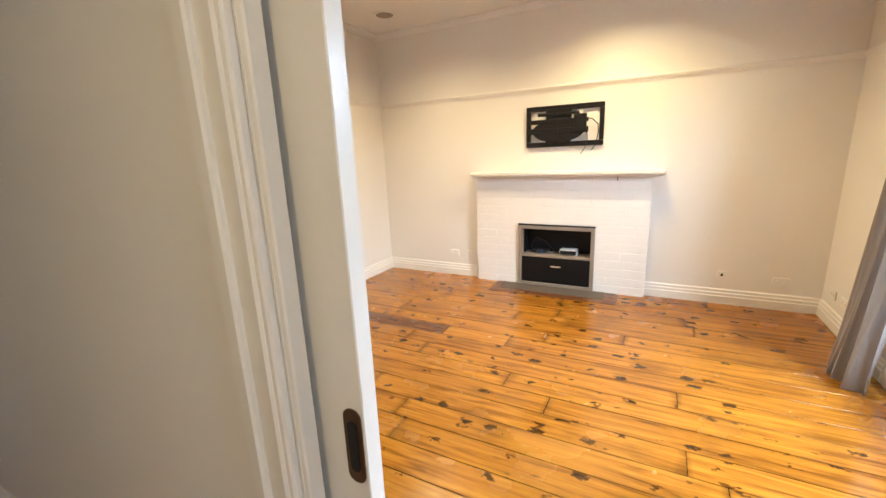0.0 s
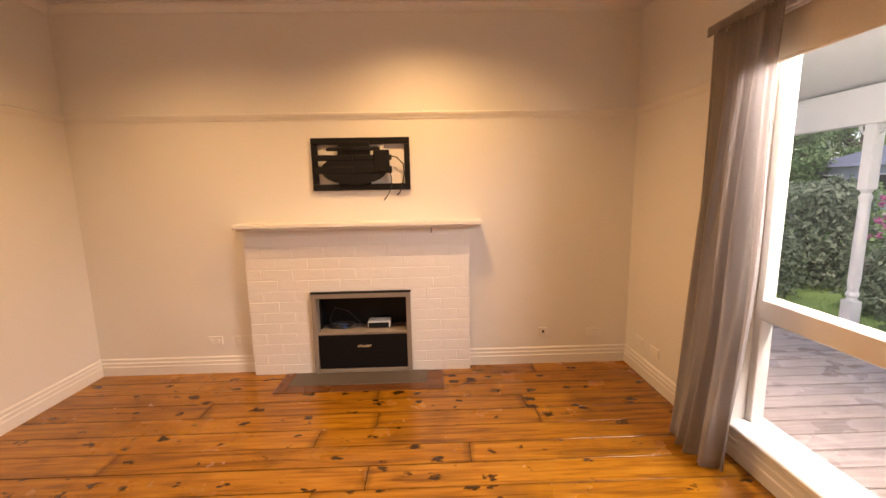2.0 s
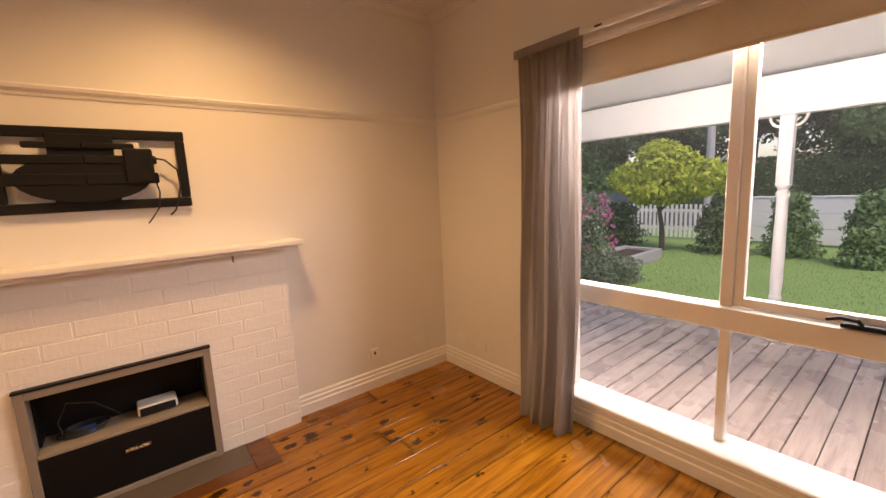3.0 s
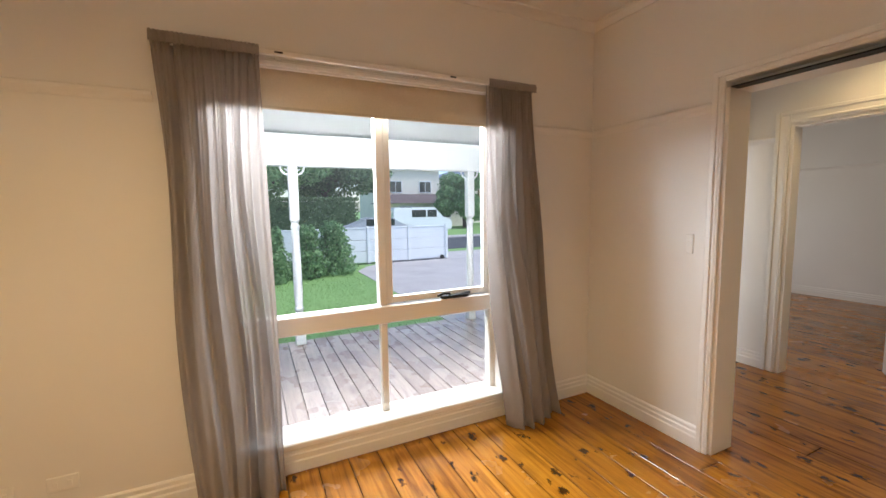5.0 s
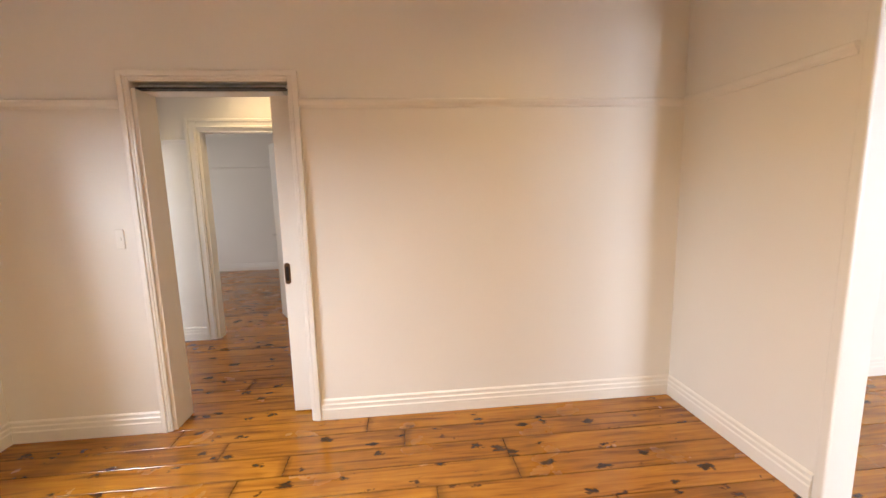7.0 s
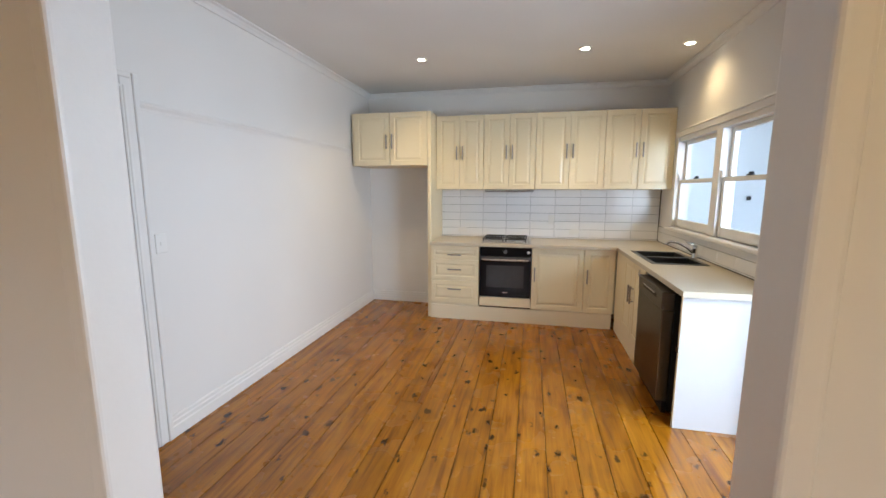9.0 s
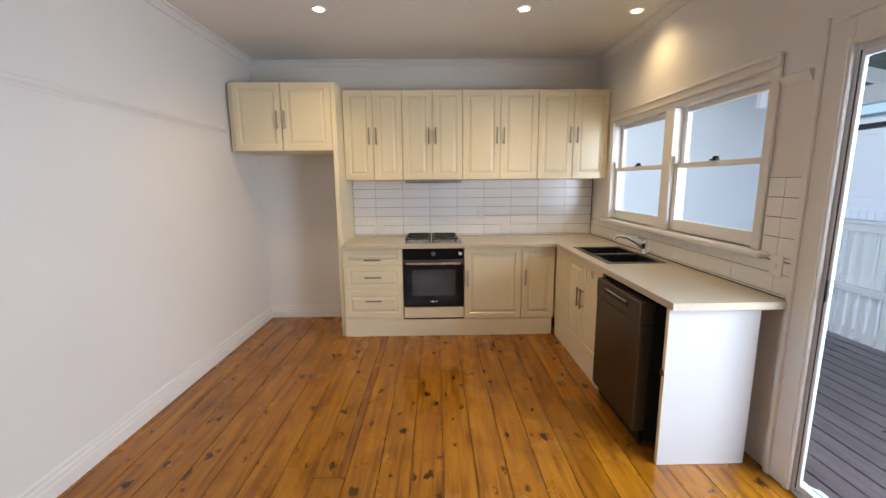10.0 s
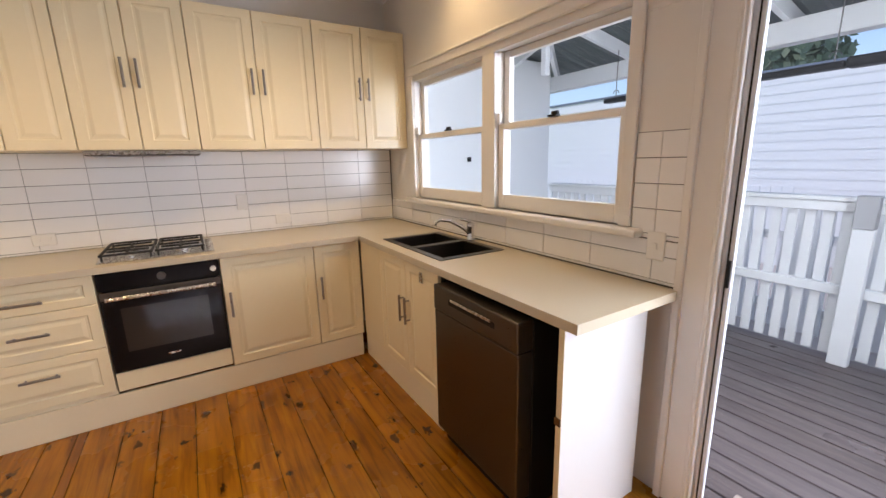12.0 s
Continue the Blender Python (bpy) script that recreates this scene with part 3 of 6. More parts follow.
def curtain(name, y0, y1, yb0, yb1, xb, seed, label):
    """Gathered cloth: tight pleats at the heading, folds that widen and lean into the room towards the hem."""
    rnd = random.Random(seed)
    t = thing(name, (-0.08, (y0 + y1) / 2, 0.01), label, "curtain", "curtains at the window")
    ph = [rnd.uniform(0, 6.28) for _ in range(6)]
    nu, nv = 110, 46
    bm = bmesh.new()
    grid = []
    for j in range(nv + 1):
        v = j / nv
        z = 2.257 - v * 2.245
        row = []
        for i in range(nu + 1):
            u = i / nu
            ease = v ** 1.6
            ya, yb = y0 + (yb0 - y0) * ease, y1 + (yb1 - y1) * ease
            amp = 0.016 + 0.040 * min(1, v * 2.2)
            wander = noise.noise(Vector((u * 5 + ph[0], v * 1.6, ph[1]))) * min(1, v * 3)
            fold = math.sin(u * 2 * math.pi * 4.5 + ph[0] + 0.9 * math.sin(3 * v + ph[1])) + (0.30 + 0.5 * (1 - v) ** 3) * math.sin(u * 2 * math.pi * 11 + ph[2] + 1.2 * v)
            fold *= 0.75 + 0.25 * math.sin(u * 9 + ph[3])
            fine = 0.006 * math.sin(u * 2 * math.pi * 24 + ph[4]) * (1 - v) ** 2
            x = -0.068 + amp * fold * 0.7 + fine + 0.045 * wander + xb * v ** 2.2 * (0.55 + 0.45 * math.sin(u * 3.1 + 0.2))
            y = ya + (yb - ya) * u + 0.010 * math.sin(v * 8 + ph[5] + u * 4) + 0.035 * wander
            row.append(bm.verts.new((min(x, -0.022), y, z + (0.006 * math.sin(u * 60) if j == 0 else 0))))
        grid.append(row)
    for a, b in zip(grid, grid[1:]):
        for k in range(nu):
            bm.faces.new((a[k], a[k + 1], b[k + 1], b[k]))
    cloth = part("cloth", bm, CURTAIN, t, smooth=True)
    mod = cloth.modifiers.new("thickness", "SOLIDIFY")
    mod.thickness = 0.0015
    # gathered heading tape
    bm = bmesh.new()
    rows = []
    for z, g in ((2.265, 0.004), (2.247, 0.011), (2.227, 0.007), (2.215, 0.012)):
        rows.append([(bm.verts.new((-0.100 - g * (0.6 + 0.5 * math.sin(k * 1.9)), y0 + (y1 - y0) * k / 70, z + 0.004 * math.sin(k * 2.3)))) for k in range(71)])
    for a, b in zip(rows, rows[1:]):
        for k in range(70):
            bm.faces.new((a[k], a[k + 1], b[k + 1], b[k]))
    h = part("heading", bm, CURTAIN, t, smooth=True)
    mod = h.modifiers.new("thickness", "SOLIDIFY")
    mod.thickness = 0.004
    return t


curtain("curtain", -0.92, -1.36, -0.98, -1.38, -0.17, 4, "grey linen curtain gathered beside the window")
curtain("curtain", -2.66, -3.02, -2.74, -3.20, -0.17, 9, "grey linen curtain gathered and trailing outward at the hem")

# ---- living room: chimney breast, mantel, television bracket ----
BX0, BX1, BY = -3.03, -1.31, -0.085
IX0, IX1, IZ = -2.545, -1.775, 0.66
breast = thing("fireplace", ((BX0 + BX1) / 2, -0.04, 0), "white painted brick fireplace with a timber mantel shelf", "fireplace")
for b in ((BX0 + 0.004, IX0 + 0.03, 0), (IX1 - 0.03, BX1 - 0.004, 0), (IX0 + 0.031, IX1 - 0.031, 0.64)):
    part("mortar_bed", block(b[0], b[1], BY + 0.0012, -0.001, b[2], 1.18), MORTAR, breast)
bm = bmesh.new()
cuboid(bm, -3.065, -1.215, -0.185, -0.001, 1.181, 1.212, bevel=0.006, segments=2)
cuboid(bm, -3.045, -1.235, -0.150, -0.002, 1.160, 1.1805, bevel=0.004)
part("mantel_shelf", bm, TRIM, breast, "cream painted timber mantel shelf")
bm = bmesh.new()
tube(bm, [(-1.60, -0.086, 1.150), (-1.60, -0.103, 1.150), (-1.60, -0.103, 1.118)], 0.005)
part("hook", bm, DARK_STEEL, breast)
# slab in front of it
hearth = thing("hearth", (-2.15, -0.24, 0), "worn dark slate hearth let into the floorboards", "hearth")
part("slab", block(-2.70, -1.66, -0.30, -0.09, 0.0, 0.009, bevel=0.003), HEARTH, hearth)
for b in ((-2.78, -2.702, -0.40, -0.06), (-1.658, -1.53, -0.40, -0.09), (-2.70, -1.66, -0.40, -0.302)):
    part("border", block(*b, 0.0, 0.006, bevel=0.002), OLD_BOARD, hearth, "dark stained border board")

cab = thing("media_cabinet", (-2.16, -0.06, 0), "black cabinet with taupe frame set into the fireplace", "cabinet")
y0 = BY - 0.028
fr = []
for b in ((IX0, IX0 + 0.035, 0.0, IZ), (IX1 - 0.035, IX1, 0.0, IZ), (IX0 + 0.035, IX1 - 0.035, IZ - 0.038, IZ), (IX0 + 0.035, IX1 - 0.035, 0.012, 0.042)):
    part("frame", block(b[0], b[1], y0, -0.012, b[2], b[3], bevel=0.002), TAUPE, cab)
part("top_edge", block(IX0 - 0.004, IX1 + 0.004, y0 - 0.004, BY + 0.004, IZ, IZ + 0.012, bevel=0.002), BLACK_BOARD, cab)
part("shelf", block(IX0 + 0.036, IX1 - 0.036, y0 + 0.004, 0.10, 0.325, 0.343, bevel=0.002), TAUPE, cab)
bm = bmesh.new()
cuboid(bm, IX0 + 0.033, IX0 + 0.045, -0.011, 0.115, 0.022, IZ - 0.018)
cuboid(bm, IX1 - 0.045, IX1 - 0.033, -0.011, 0.115, 0.022, IZ - 0.018)
cuboid(bm, IX0 + 0.046, IX1 - 0.046, 0.105, 0.115, 0.022, IZ - 0.018)
cuboid(bm, IX0 + 0.046, IX1 - 0.046, -0.011, 0.104, IZ - 0.03, IZ - 0.018)
part("body", bm, BLACK_BOARD, cab)
drw = part("drawer", block(IX0 + 0.038, IX1 - 0.038, y0 + 0.006, 0.05, 0.046, 0.322, bevel=0.003), BLACK_BOARD, cab)
part("handle", block(-2.20, -2.095, y0 - 0.012, y0 + 0.008, 0.225, 0.240, bevel=0.003), STEEL, drw, "small brushed steel handle")
router = thing("router", (-2.02, 0.06, 0.343), "white modem box lying on the cabinet shelf", "router")
part("case", block(-2.13, -1.95, -0.03, 0.09, 0.345, 0.40, bevel=0.012, segments=2), PLASTIC, router)
part("front", block(-2.12, -1.96, -0.034, -0.0295, 0.352, 0.392), BLACK, router)
BLUE = paint("blue_plastic", (0.03, 0.10, 0.35), 0.4, 0.02)
cbl = thing("cable_bundle", (-2.30, 0.02, 0.343), "coiled black and blue cables on the cabinet shelf", "cable")
bm = bmesh.new()
for k in range(4):
    tube(bm, [(-2.36 + 0.09 * math.cos(a * 0.35 + k) + 0.01 * k, 0.02 + 0.05 * math.sin(a * 0.35 + k), 0.352 + 0.008 * k) for a in range(19)], 0.004, 6)
tube(bm, [(-2.42, 0.0, 0.35), (-2.44, 0.03, 0.42), (-2.40, 0.06, 0.50), (-2.30, 0.08, 0.46), (-2.20, 0.05, 0.37)], 0.0035, 6)
part("cord", bm, CABLE, cbl)
part("plug", block(-2.37, -2.30, -0.03, 0.02, 0.346, 0.376, bevel=0.006), BLUE, cbl, "blue network plug")

tv = thing("wall_bracket", (-2.118, -0.02, 1.64), "black wall bracket for a television, with none mounted", "wall bracket")
TX0, TX1, TZ0, TZ1 = -2.49, -1.75, 1.448, 1.84
for b in ((TX0, TX1, TZ1 - 0.048, TZ1), (TX0, TX1, TZ0, TZ0 + 0.048), (TX0, TX0 + 0.045, TZ0 + 0.049, TZ1 - 0.049), (TX1 - 0.042, TX1, TZ0 + 0.049, TZ1 - 0.049)):
    part("frame", block(b[0], b[1], -0.034, -0.004, b[2], b[3], bevel=0.006, segments=2), BLACK, tv)
part("plate", block(-2.29, -2.05, -0.046, -0.002, TZ0 + 0.03, TZ1 - 0.03, bevel=0.004), BLACK, tv)
for s in (-1, 1):
    for zz, w in ((1.60, 0.055), (1.69, 0.042), (1.755, 0.03)):
        bm = bmesh.new()
        cuboid(bm, -2.17, -2.17 + s * (0.285 if zz < 1.7 else 0.20), -0.062, -0.047, zz - w / 2, zz + w / 2, bevel=0.006)
        part("arm", bm, BLACK, tv)
bm = bmesh.new()
turned(bm, 0, 0, [(0.19, 0.0), (0.20, 0.004), (0.20, 0.012)], 28)
for v in bm.verts:
    v.co = Vector((-2.17 + v.co.x * 1.25, -0.047 - v.co.z * 0.8, 1.60 + v.co.y * 0.55))
part("swivel_plate", bm, BLACK, tv)
part("motor_box", block(-2.02, -1.90, -0.075, -0.048, 1.58, 1.745, bevel=0.008), BLACK, tv)
part("junction", block(-2.00, -1.945, -0.02, -0.001, 1.745, 1.785, bevel=0.004), PLASTIC, tv, "small white junction box")
bm = bmesh.new()
tube(bm, [(-1.90, -0.06, 1.70), (-1.85, -0.055, 1.69), (-1.80, -0.05, 1.64), (-1.795, -0.05, 1.56), (-1.81, -0.045, 1.49), (-1.83, -0.042, 1.43), (-1.855, -0.03, 1.405)], 0.005, 6)
tube(bm, [(-1.905, -0.06, 1.60), (-1.89, -0.055, 1.53), (-1.90, -0.045, 1.45), (-1.935, -0.03, 1.395), (-1.955, -0.02, 1.37)], 0.004, 6)
part("cord", bm, CABLE, tv)


# wall sockets and switches
def outlet(name, place, out, w, h, label, category, dots=2, dark=False):
    px, py, pz = place
    t = thing(name, place, label, category)
    along = (0, 1) if out[0] else (1, 0)
    bm = bmesh.new()

    def slab(c, half, z0, z1, d0, d1, bev):
        ax, ay = px + along[0] * c, py + along[1] * c
        cuboid(bm, ax - along[0] * half + out[0] * d0, ax + along[0] * half + out[0] * d1, ay - along[1] * half + out[1] * d0, ay + along[1] * half + out[1] * d1, z0, z1, bevel=bev)

    slab(0, w / 2, pz - h / 2, pz + h / 2, 0.0, 0.009, 0.003)
    part("plate", bm, PLASTIC, t)
    for k in range(dots):
        bm = bmesh.new()
        c = (k - (dots - 1) / 2) * w / max(dots, 1) * 0.9
        slab(c, 0.008, pz - 0.012, pz + 0.012, 0.009, 0.013, 0.001)
        part("switch", bm, BLACK if dark else PLASTIC, t)
    return t


outlet("wall_socket", (-3.36, 0, 0.27), (0, -1), 0.115, 0.07, "white double power socket above the skirting", "socket")
outlet("wall_socket", (-3.14, 0, 0.27), (0, -1), 0.115, 0.07, "white power socket beside the fireplace", "socket")
outlet("wall_socket", (-0.70, 0, 0.27), (0, -1), 0.07, 0.07, "white aerial socket with a dark outlet", "socket", 1, True)
outlet("wall_socket", (-0.28, 0, 0.25), (0, -1), 0.115, 0.07, "white power socket near the room's corner", "socket")
outlet("wall_socket", (0, -0.22, 0.25), (-1, 0), 0.115, 0.07, "white power socket low on the window wall", "socket")
outlet("wall_socket", (0, -0.44, 0.25), (-1, 0), 0.115, 0.07, "white double socket low on the window wall", "socket")
outlet("light_switch", (-0.785, Y_S, 1.235), (0, 1), 0.045, 0.115, "white light switch beside the sliding door", "switch", 1)
outlet("light_switch", (-5.52, Y_K, 1.22), (0, 1), 0.075, 0.115, "white light switch beside the doorway", "switch", 1)


# ceiling fittings
BULB = glowing("downlight_bulb_glow", (1.0, 0.88, 0.62), 14.0)
for dx, dy, dp in DOWNLIGHTS:
    d = thing("downlight", (dx, dy, CEIL), "white recessed downlight, lit warm, in the ceiling", "downlight", "ceiling downlights")
    bm = bmesh.new()
    turned(bm, dx, dy, [(0.036, CEIL - 0.001), (0.036, CEIL - 0.006), (0.052, CEIL - 0.008), (0.058, CEIL - 0.001)], 24)
    part("ring", bm, PLASTIC, d, smooth=False)
    bm = bmesh.new()
    turned(bm, dx, dy, [(0.034, CEIL - 0.012), (0.030, CEIL - 0.0095)], 20)
    part("lens", bm, BULB, d)
VENT = paint("grey_speaker_cloth", (0.33, 0.29, 0.25), 0.7, 0.06, 300, 0.4)
for dx, dy in ((-3.76, -0.57), (-0.44, -3.12)):
    d = thing("ceiling_speaker", (dx, dy, CEIL), "round grey speaker grille flush in the ceiling", "speaker", "ceiling speakers")
    bm = bmesh.new()
    turned(bm, dx, dy, [(0.085, CEIL - 0.001), (0.088, CEIL - 0.010), (0.105, CEIL - 0.010), (0.110, CEIL - 0.001)], 32)
    part("rim", bm, PLASTIC, d)
    bm = bmesh.new()
    turned(bm, dx, dy, [(0.086, CEIL - 0.0115), (0.04, CEIL - 0.016)], 32)
    part("grille", bm, VENT, d)

# ---- kitchen ----
CAB = paint("cream_vinyl_door", (0.81, 0.70, 0.46), 0.3, 0.03, 40, 0.02)
CARCASS = paint("cream_melamine", (0.81, 0.71, 0.50), 0.4, 0.03, 60, 0.02)
BENCH = paint("stone_laminate", (0.55, 0.48, 0.35), 0.28, 0.025, 220, 0.03)
PANEL = paint("white_end_panel", (0.62, 0.61, 0.60), 0.35, 0.012, 40, 0.02)
for m_ in (BENCH, PANEL, CAB):
    n_ = m_.node_tree
    n_.links.remove(n_.nodes["Principled BSDF"].inputs["Roughness"].links[0])
TILE = paint("white_glazed_tile", (0.86, 0.85, 0.83), 0.22, 0.03, 30, 0.03)
GROUT = paint("dark_grout", (0.10, 0.09, 0.08), 0.9, 0.1, 120, 0.2)
OVEN_GLASS = paint("black_oven_glass", (0.006, 0.006, 0.007), 0.06, 0.01, 40, 0.0)
IRON = paint("cast_iron", (0.012, 0.012, 0.012), 0.6, 0.05, 160, 0.3)
SINK = metal("sink_steel", (0.11, 0.105, 0.10), 0.38)
HANDLE = metal("handle_steel", (0.33, 0.31, 0.29), 0.32)
DW_DARK = metal("dark_inox", (0.125, 0.112, 0.10), 0.36)
for m_ in (OVEN_GLASS, BLACK, BLACK_BOARD):
    m_.node_tree.nodes["Principled BSDF"].inputs["Specular IOR Level"].default_value = 0.2


def mapped(facing):
    """Facing E: run along y, front towards +x. Facing S: run along x, front towards -y. Local: along, out, up."""
    if facing == "E":
        return lambda a, d, z: Vector((d, a, z))
    return lambda a, d, z: Vector((a, d, z))


def raised_panel(a0, a1, z0, z1, front, facing, border=0.055, thick=0.018):
    """A cupboard door or drawer front with a routed frame and raised centre."""
    out = 1 if facing == "E" else -1
    f = mapped(facing)
    bm = bmesh.new()
    rings = [(0, -thick), (0, -0.003), (0.003, 0.0), (border, 0.0), (border + 0.006, -0.006), (border + 0.016, -0.006), (border + 0.032, -0.001), (border + 0.036, 0.0)]
    loops = []
    for ins, d in rings:
        loops.append([bm.verts.new(f(a, front + out * d, z)) for a, z in ((a0 + ins, z0 + ins), (a1 - ins, z0 + ins), (a1 - ins, z1 - ins), (a0 + ins, z1 - ins))])
    for p, q in zip(loops, loops[1:]):
        for k in range(4):
            bm.faces.new((p[k], p[(k + 1) % 4], q[(k + 1) % 4], q[k]))
    bm.faces.new(loops[0][::-1])
    bm.faces.new(loops[-1])
    return bm


def bar_handle(a, z, front, facing, length=0.16, vertical=True):
    out = 1 if facing == "E" else -1
    f = mapped(facing)
    bm = bmesh.new()
    h = length / 2
    ends = [(a, z - h), (a, z + h)] if vertical else [(a - h, z), (a + h, z)]
    inner = [(a, z - h * 0.75), (a, z + h * 0.75)] if vertical else [(a - h * 0.75, z), (a + h * 0.75, z)]
    tube(bm, [f(ends[0][0], front + out * 0.03, ends[0][1]), f(ends[1][0], front + out * 0.03, ends[1][1])], 0.0075, 10)
    for p in inner:
        tube(bm, [f(p[0], front - out * 0.001, p[1]), f(p[0], front + out * 0.03, p[1])], 0.005, 8)
    return bm


def cupboard(name, a0, a1, z0, z1, front, back, facing, doors, label, group, handle_low=True, body_top=None):
    """doors: list of (a0, a1, side on which its handle sits)."""
    out = 1 if facing == "E" else -1
    f = mapped(facing)
    mid = f((a0 + a1) / 2, (front + back) / 2, z0)
    t = thing(name, mid, label, "cabinet", group)
    p, q = f(a0 + 0.001, back, z0), f(a1 - 0.001, front - out * 0.0195, z1)
    part("body", block(p.x, q.x, p.y, q.y, z0, body_top or z1, bevel=0.001), CARCASS, t)
    for d0, d1, side in doors:
        door = part("door", raised_panel(d0 + 0.0025, d1 - 0.0025, z0 + 0.002, z1 - 0.002, front, facing), CAB, t)
        a = d0 + 0.035 if side < 0 else d1 - 0.035
        z = z0 + (z1 - z0) * 0.45 if handle_low is None else (z0 + 0.43 if handle_low else z1 - 0.30)
        part("handle", bar_handle(a, z, front, facing), HANDLE, door, "brushed steel bar handle")
    return t


UF, UB = -8.45, X_K + 0.001
for k, (a, b) in enumerate(((-2.655, -2.075), (-2.075, -1.472), (-1.472, -0.715), (-0.715, -0.002))):
    m = (a + b) / 2
    cupboard("wall_cabinet", a, b, 1.545, 2.415, UF, UB, "E", [(a, m, 1), (m, b, -1)], "cream wall cabinet with two raised-panel doors", "kitchen wall cabinets")
cupboard("fridge_cabinet", -3.635, -2.70, 1.822, 2.43, -8.175, UB, "E", [(-3.60, -3.155, 1), (-3.155, -2.70, -1)], "cream cabinet above the empty fridge space", "kitchen wall cabinets", None)
hood = thing("range_hood", (-8.60, -1.77, 1.52), "slim dark steel slide-out range hood", "range hood")
part("tray", block(-8.78, -8.435, -2.05, -1.485, 1.515, 1.5445, bevel=0.003), DARK_STEEL, hood)
part("front_strip", block(-8.4345, -8.425, -2.055, -1.48, 1.52, 1.542, bevel=0.002), STEEL, hood)
pan = tagged(finish("fridge_end_panel", block(X_K + 0.001, -8.185, -2.698, -2.657, 0.0, 2.43, bevel=0.001), CAB), "tall cream end panel beside the fridge space", "panel")

FE, FN, BK = -8.15, -0.575, -0.001
# drawers
dr = thing("drawer_unit", (-8.45, -2.365, 0.17), "cream three-drawer unit under the worktop", "cabinet", "kitchen base cabinets")
part("body", block(X_K + 0.001, FE - 0.0195, -2.655, -2.076, 0.17, 0.893), CARCASS, dr)
for z0, z1, zh, bd in ((0.727, 0.888, 0.785, 0.045), (0.474, 0.724, 0.612, 0.05), (0.20, 0.471, 0.375, 0.05)):
    d = part("drawer", raised_panel(-2.653, -2.078, z0, z1, FE, "E", bd), CAB, dr)
    part("handle", bar_handle(-2.365, zh, FE, "E", 0.16, False), HANDLE, d, "brushed steel bar handle")
# oven
ov = thing("oven", (-8.45, -1.775, 0.30), "black glass built-in oven with a steel handle", "oven", "")
OY0, OY1 = -2.068, -1.482
part("body", block(X_K + 0.05, FE - 0.02, OY0 + 0.01, OY1 - 0.01, 0.31, 0.885), BLACK, ov)
part("control_panel", block(FE - 0.019, FE + 0.004, OY0, OY1, 0.79, 0.888, bevel=0.002), OVEN_GLASS, ov)
od = part("door", block(FE - 0.019, FE + 0.006, OY0, OY1, 0.305, 0.782, bevel=0.003), OVEN_GLASS, ov)
part("window", block(FE + 0.0062, FE + 0.0072, OY0 + 0.08, OY1 - 0.08, 0.42, 0.68), paint("oven_window", (0.025, 0.022, 0.02), 0.1, 0.02, 30, 0), od)
part("trim_strip", block(FE + 0.0062, FE + 0.009, OY0 + 0.002, OY1 - 0.002, 0.738, 0.780, bevel=0.001), DARK_STEEL, od)
bm = bmesh.new()
tube(bm, [(FE + 0.045, OY0 + 0.03, 0.748), (FE + 0.045, OY1 - 0.03, 0.748)], 0.011, 12)
for yy in (OY0 + 0.06, OY1 - 0.06):
    tube(bm, [(FE + 0.004, yy, 0.748), (FE + 0.045, yy, 0.748)], 0.007, 8)
part("handle", bm, STEEL, od)
for yy, r, mt in ((-1.775, 0.022, DARK_STEEL), (-1.515, 0.016, PLASTIC)):
    bm = bmesh.new()
    tube(bm, [(FE + 0.004, yy, 0.838), (FE + 0.018, yy, 0.838)], r, 20)
    part("knob", bm, mt, ov)
part("badge", block(FE + 0.0062, FE + 0.0075, -1.805, -1.745, 0.355, 0.365), STEEL, od)
tagged(finish("oven_filler", block(FE - 0.018, FE, OY0, OY1, 0.19, 0.30, bevel=0.002), CAB), "plain cream filler board under the oven", "panel")
cupboard("base_cabinet", -1.478, -0.912, 0.175, 0.893, FE, X_K + 0.001, "E", [(-1.478, -0.912, -1)], "cream base cabinet with one raised-panel door", "kitchen base cabinets", False)
cupboard("base_cabinet", -0.912, -0.577, 0.175, 0.893, FE, X_K + 0.001, "E", [(-0.912, -0.585, -1)], "narrow cream corner base cabinet", "kitchen base cabinets", False)
cupboard("sink_cabinet", -8.12, -7.05, 0.175, 0.893, FN, BK, "S", [(-7.80, -7.425, 1), (-7.425, -7.05, -1)], "cream two-door cabinet under the sink", "kitchen base cabinets", False, 0.77)
tagged(finish("corner_filler", block(-8.148, -7.802, FN, FN + 0.018, 0.177, 0.891, bevel=0.002), CAB), "plain cream corner filler board", "panel")
kick = thing("kickboard", (FE, FN, 0.002), "cream kickboard along the base cabinets", "kickboard")
part("board", block(FE - 0.02, FE - 0.004, -2.656, -0.60, 0.002, 0.172, bevel=0.001), CARCASS, kick)
part("board", block(FE - 0.003, -7.05, FN + 0.006, FN + 0.022, 0.002, 0.172, bevel=0.001), CARCASS, kick)
bep = thing("bench_end_panel", (-6.26, -0.33, 0), "white end panel under the worktop's free end", "panel")
part("panel", block(-6.272, -6.248, -0.562, -0.09, 0.0, 0.894, bevel=0.001), PANEL, bep)
part("edge_strip", block(-6.2722, -6.2478, -0.5645, -0.5623, 0.0, 0.894), CAB, bep, "cream edging strip")
lt = thing("door_catch", (-6.26, -0.567, 0.53), "small brown catch on the panel's edge", "catch")
part("body", block(-6.274, -6.246, -0.574, -0.5655, 0.515, 0.545, bevel=0.002), BRONZE, lt)
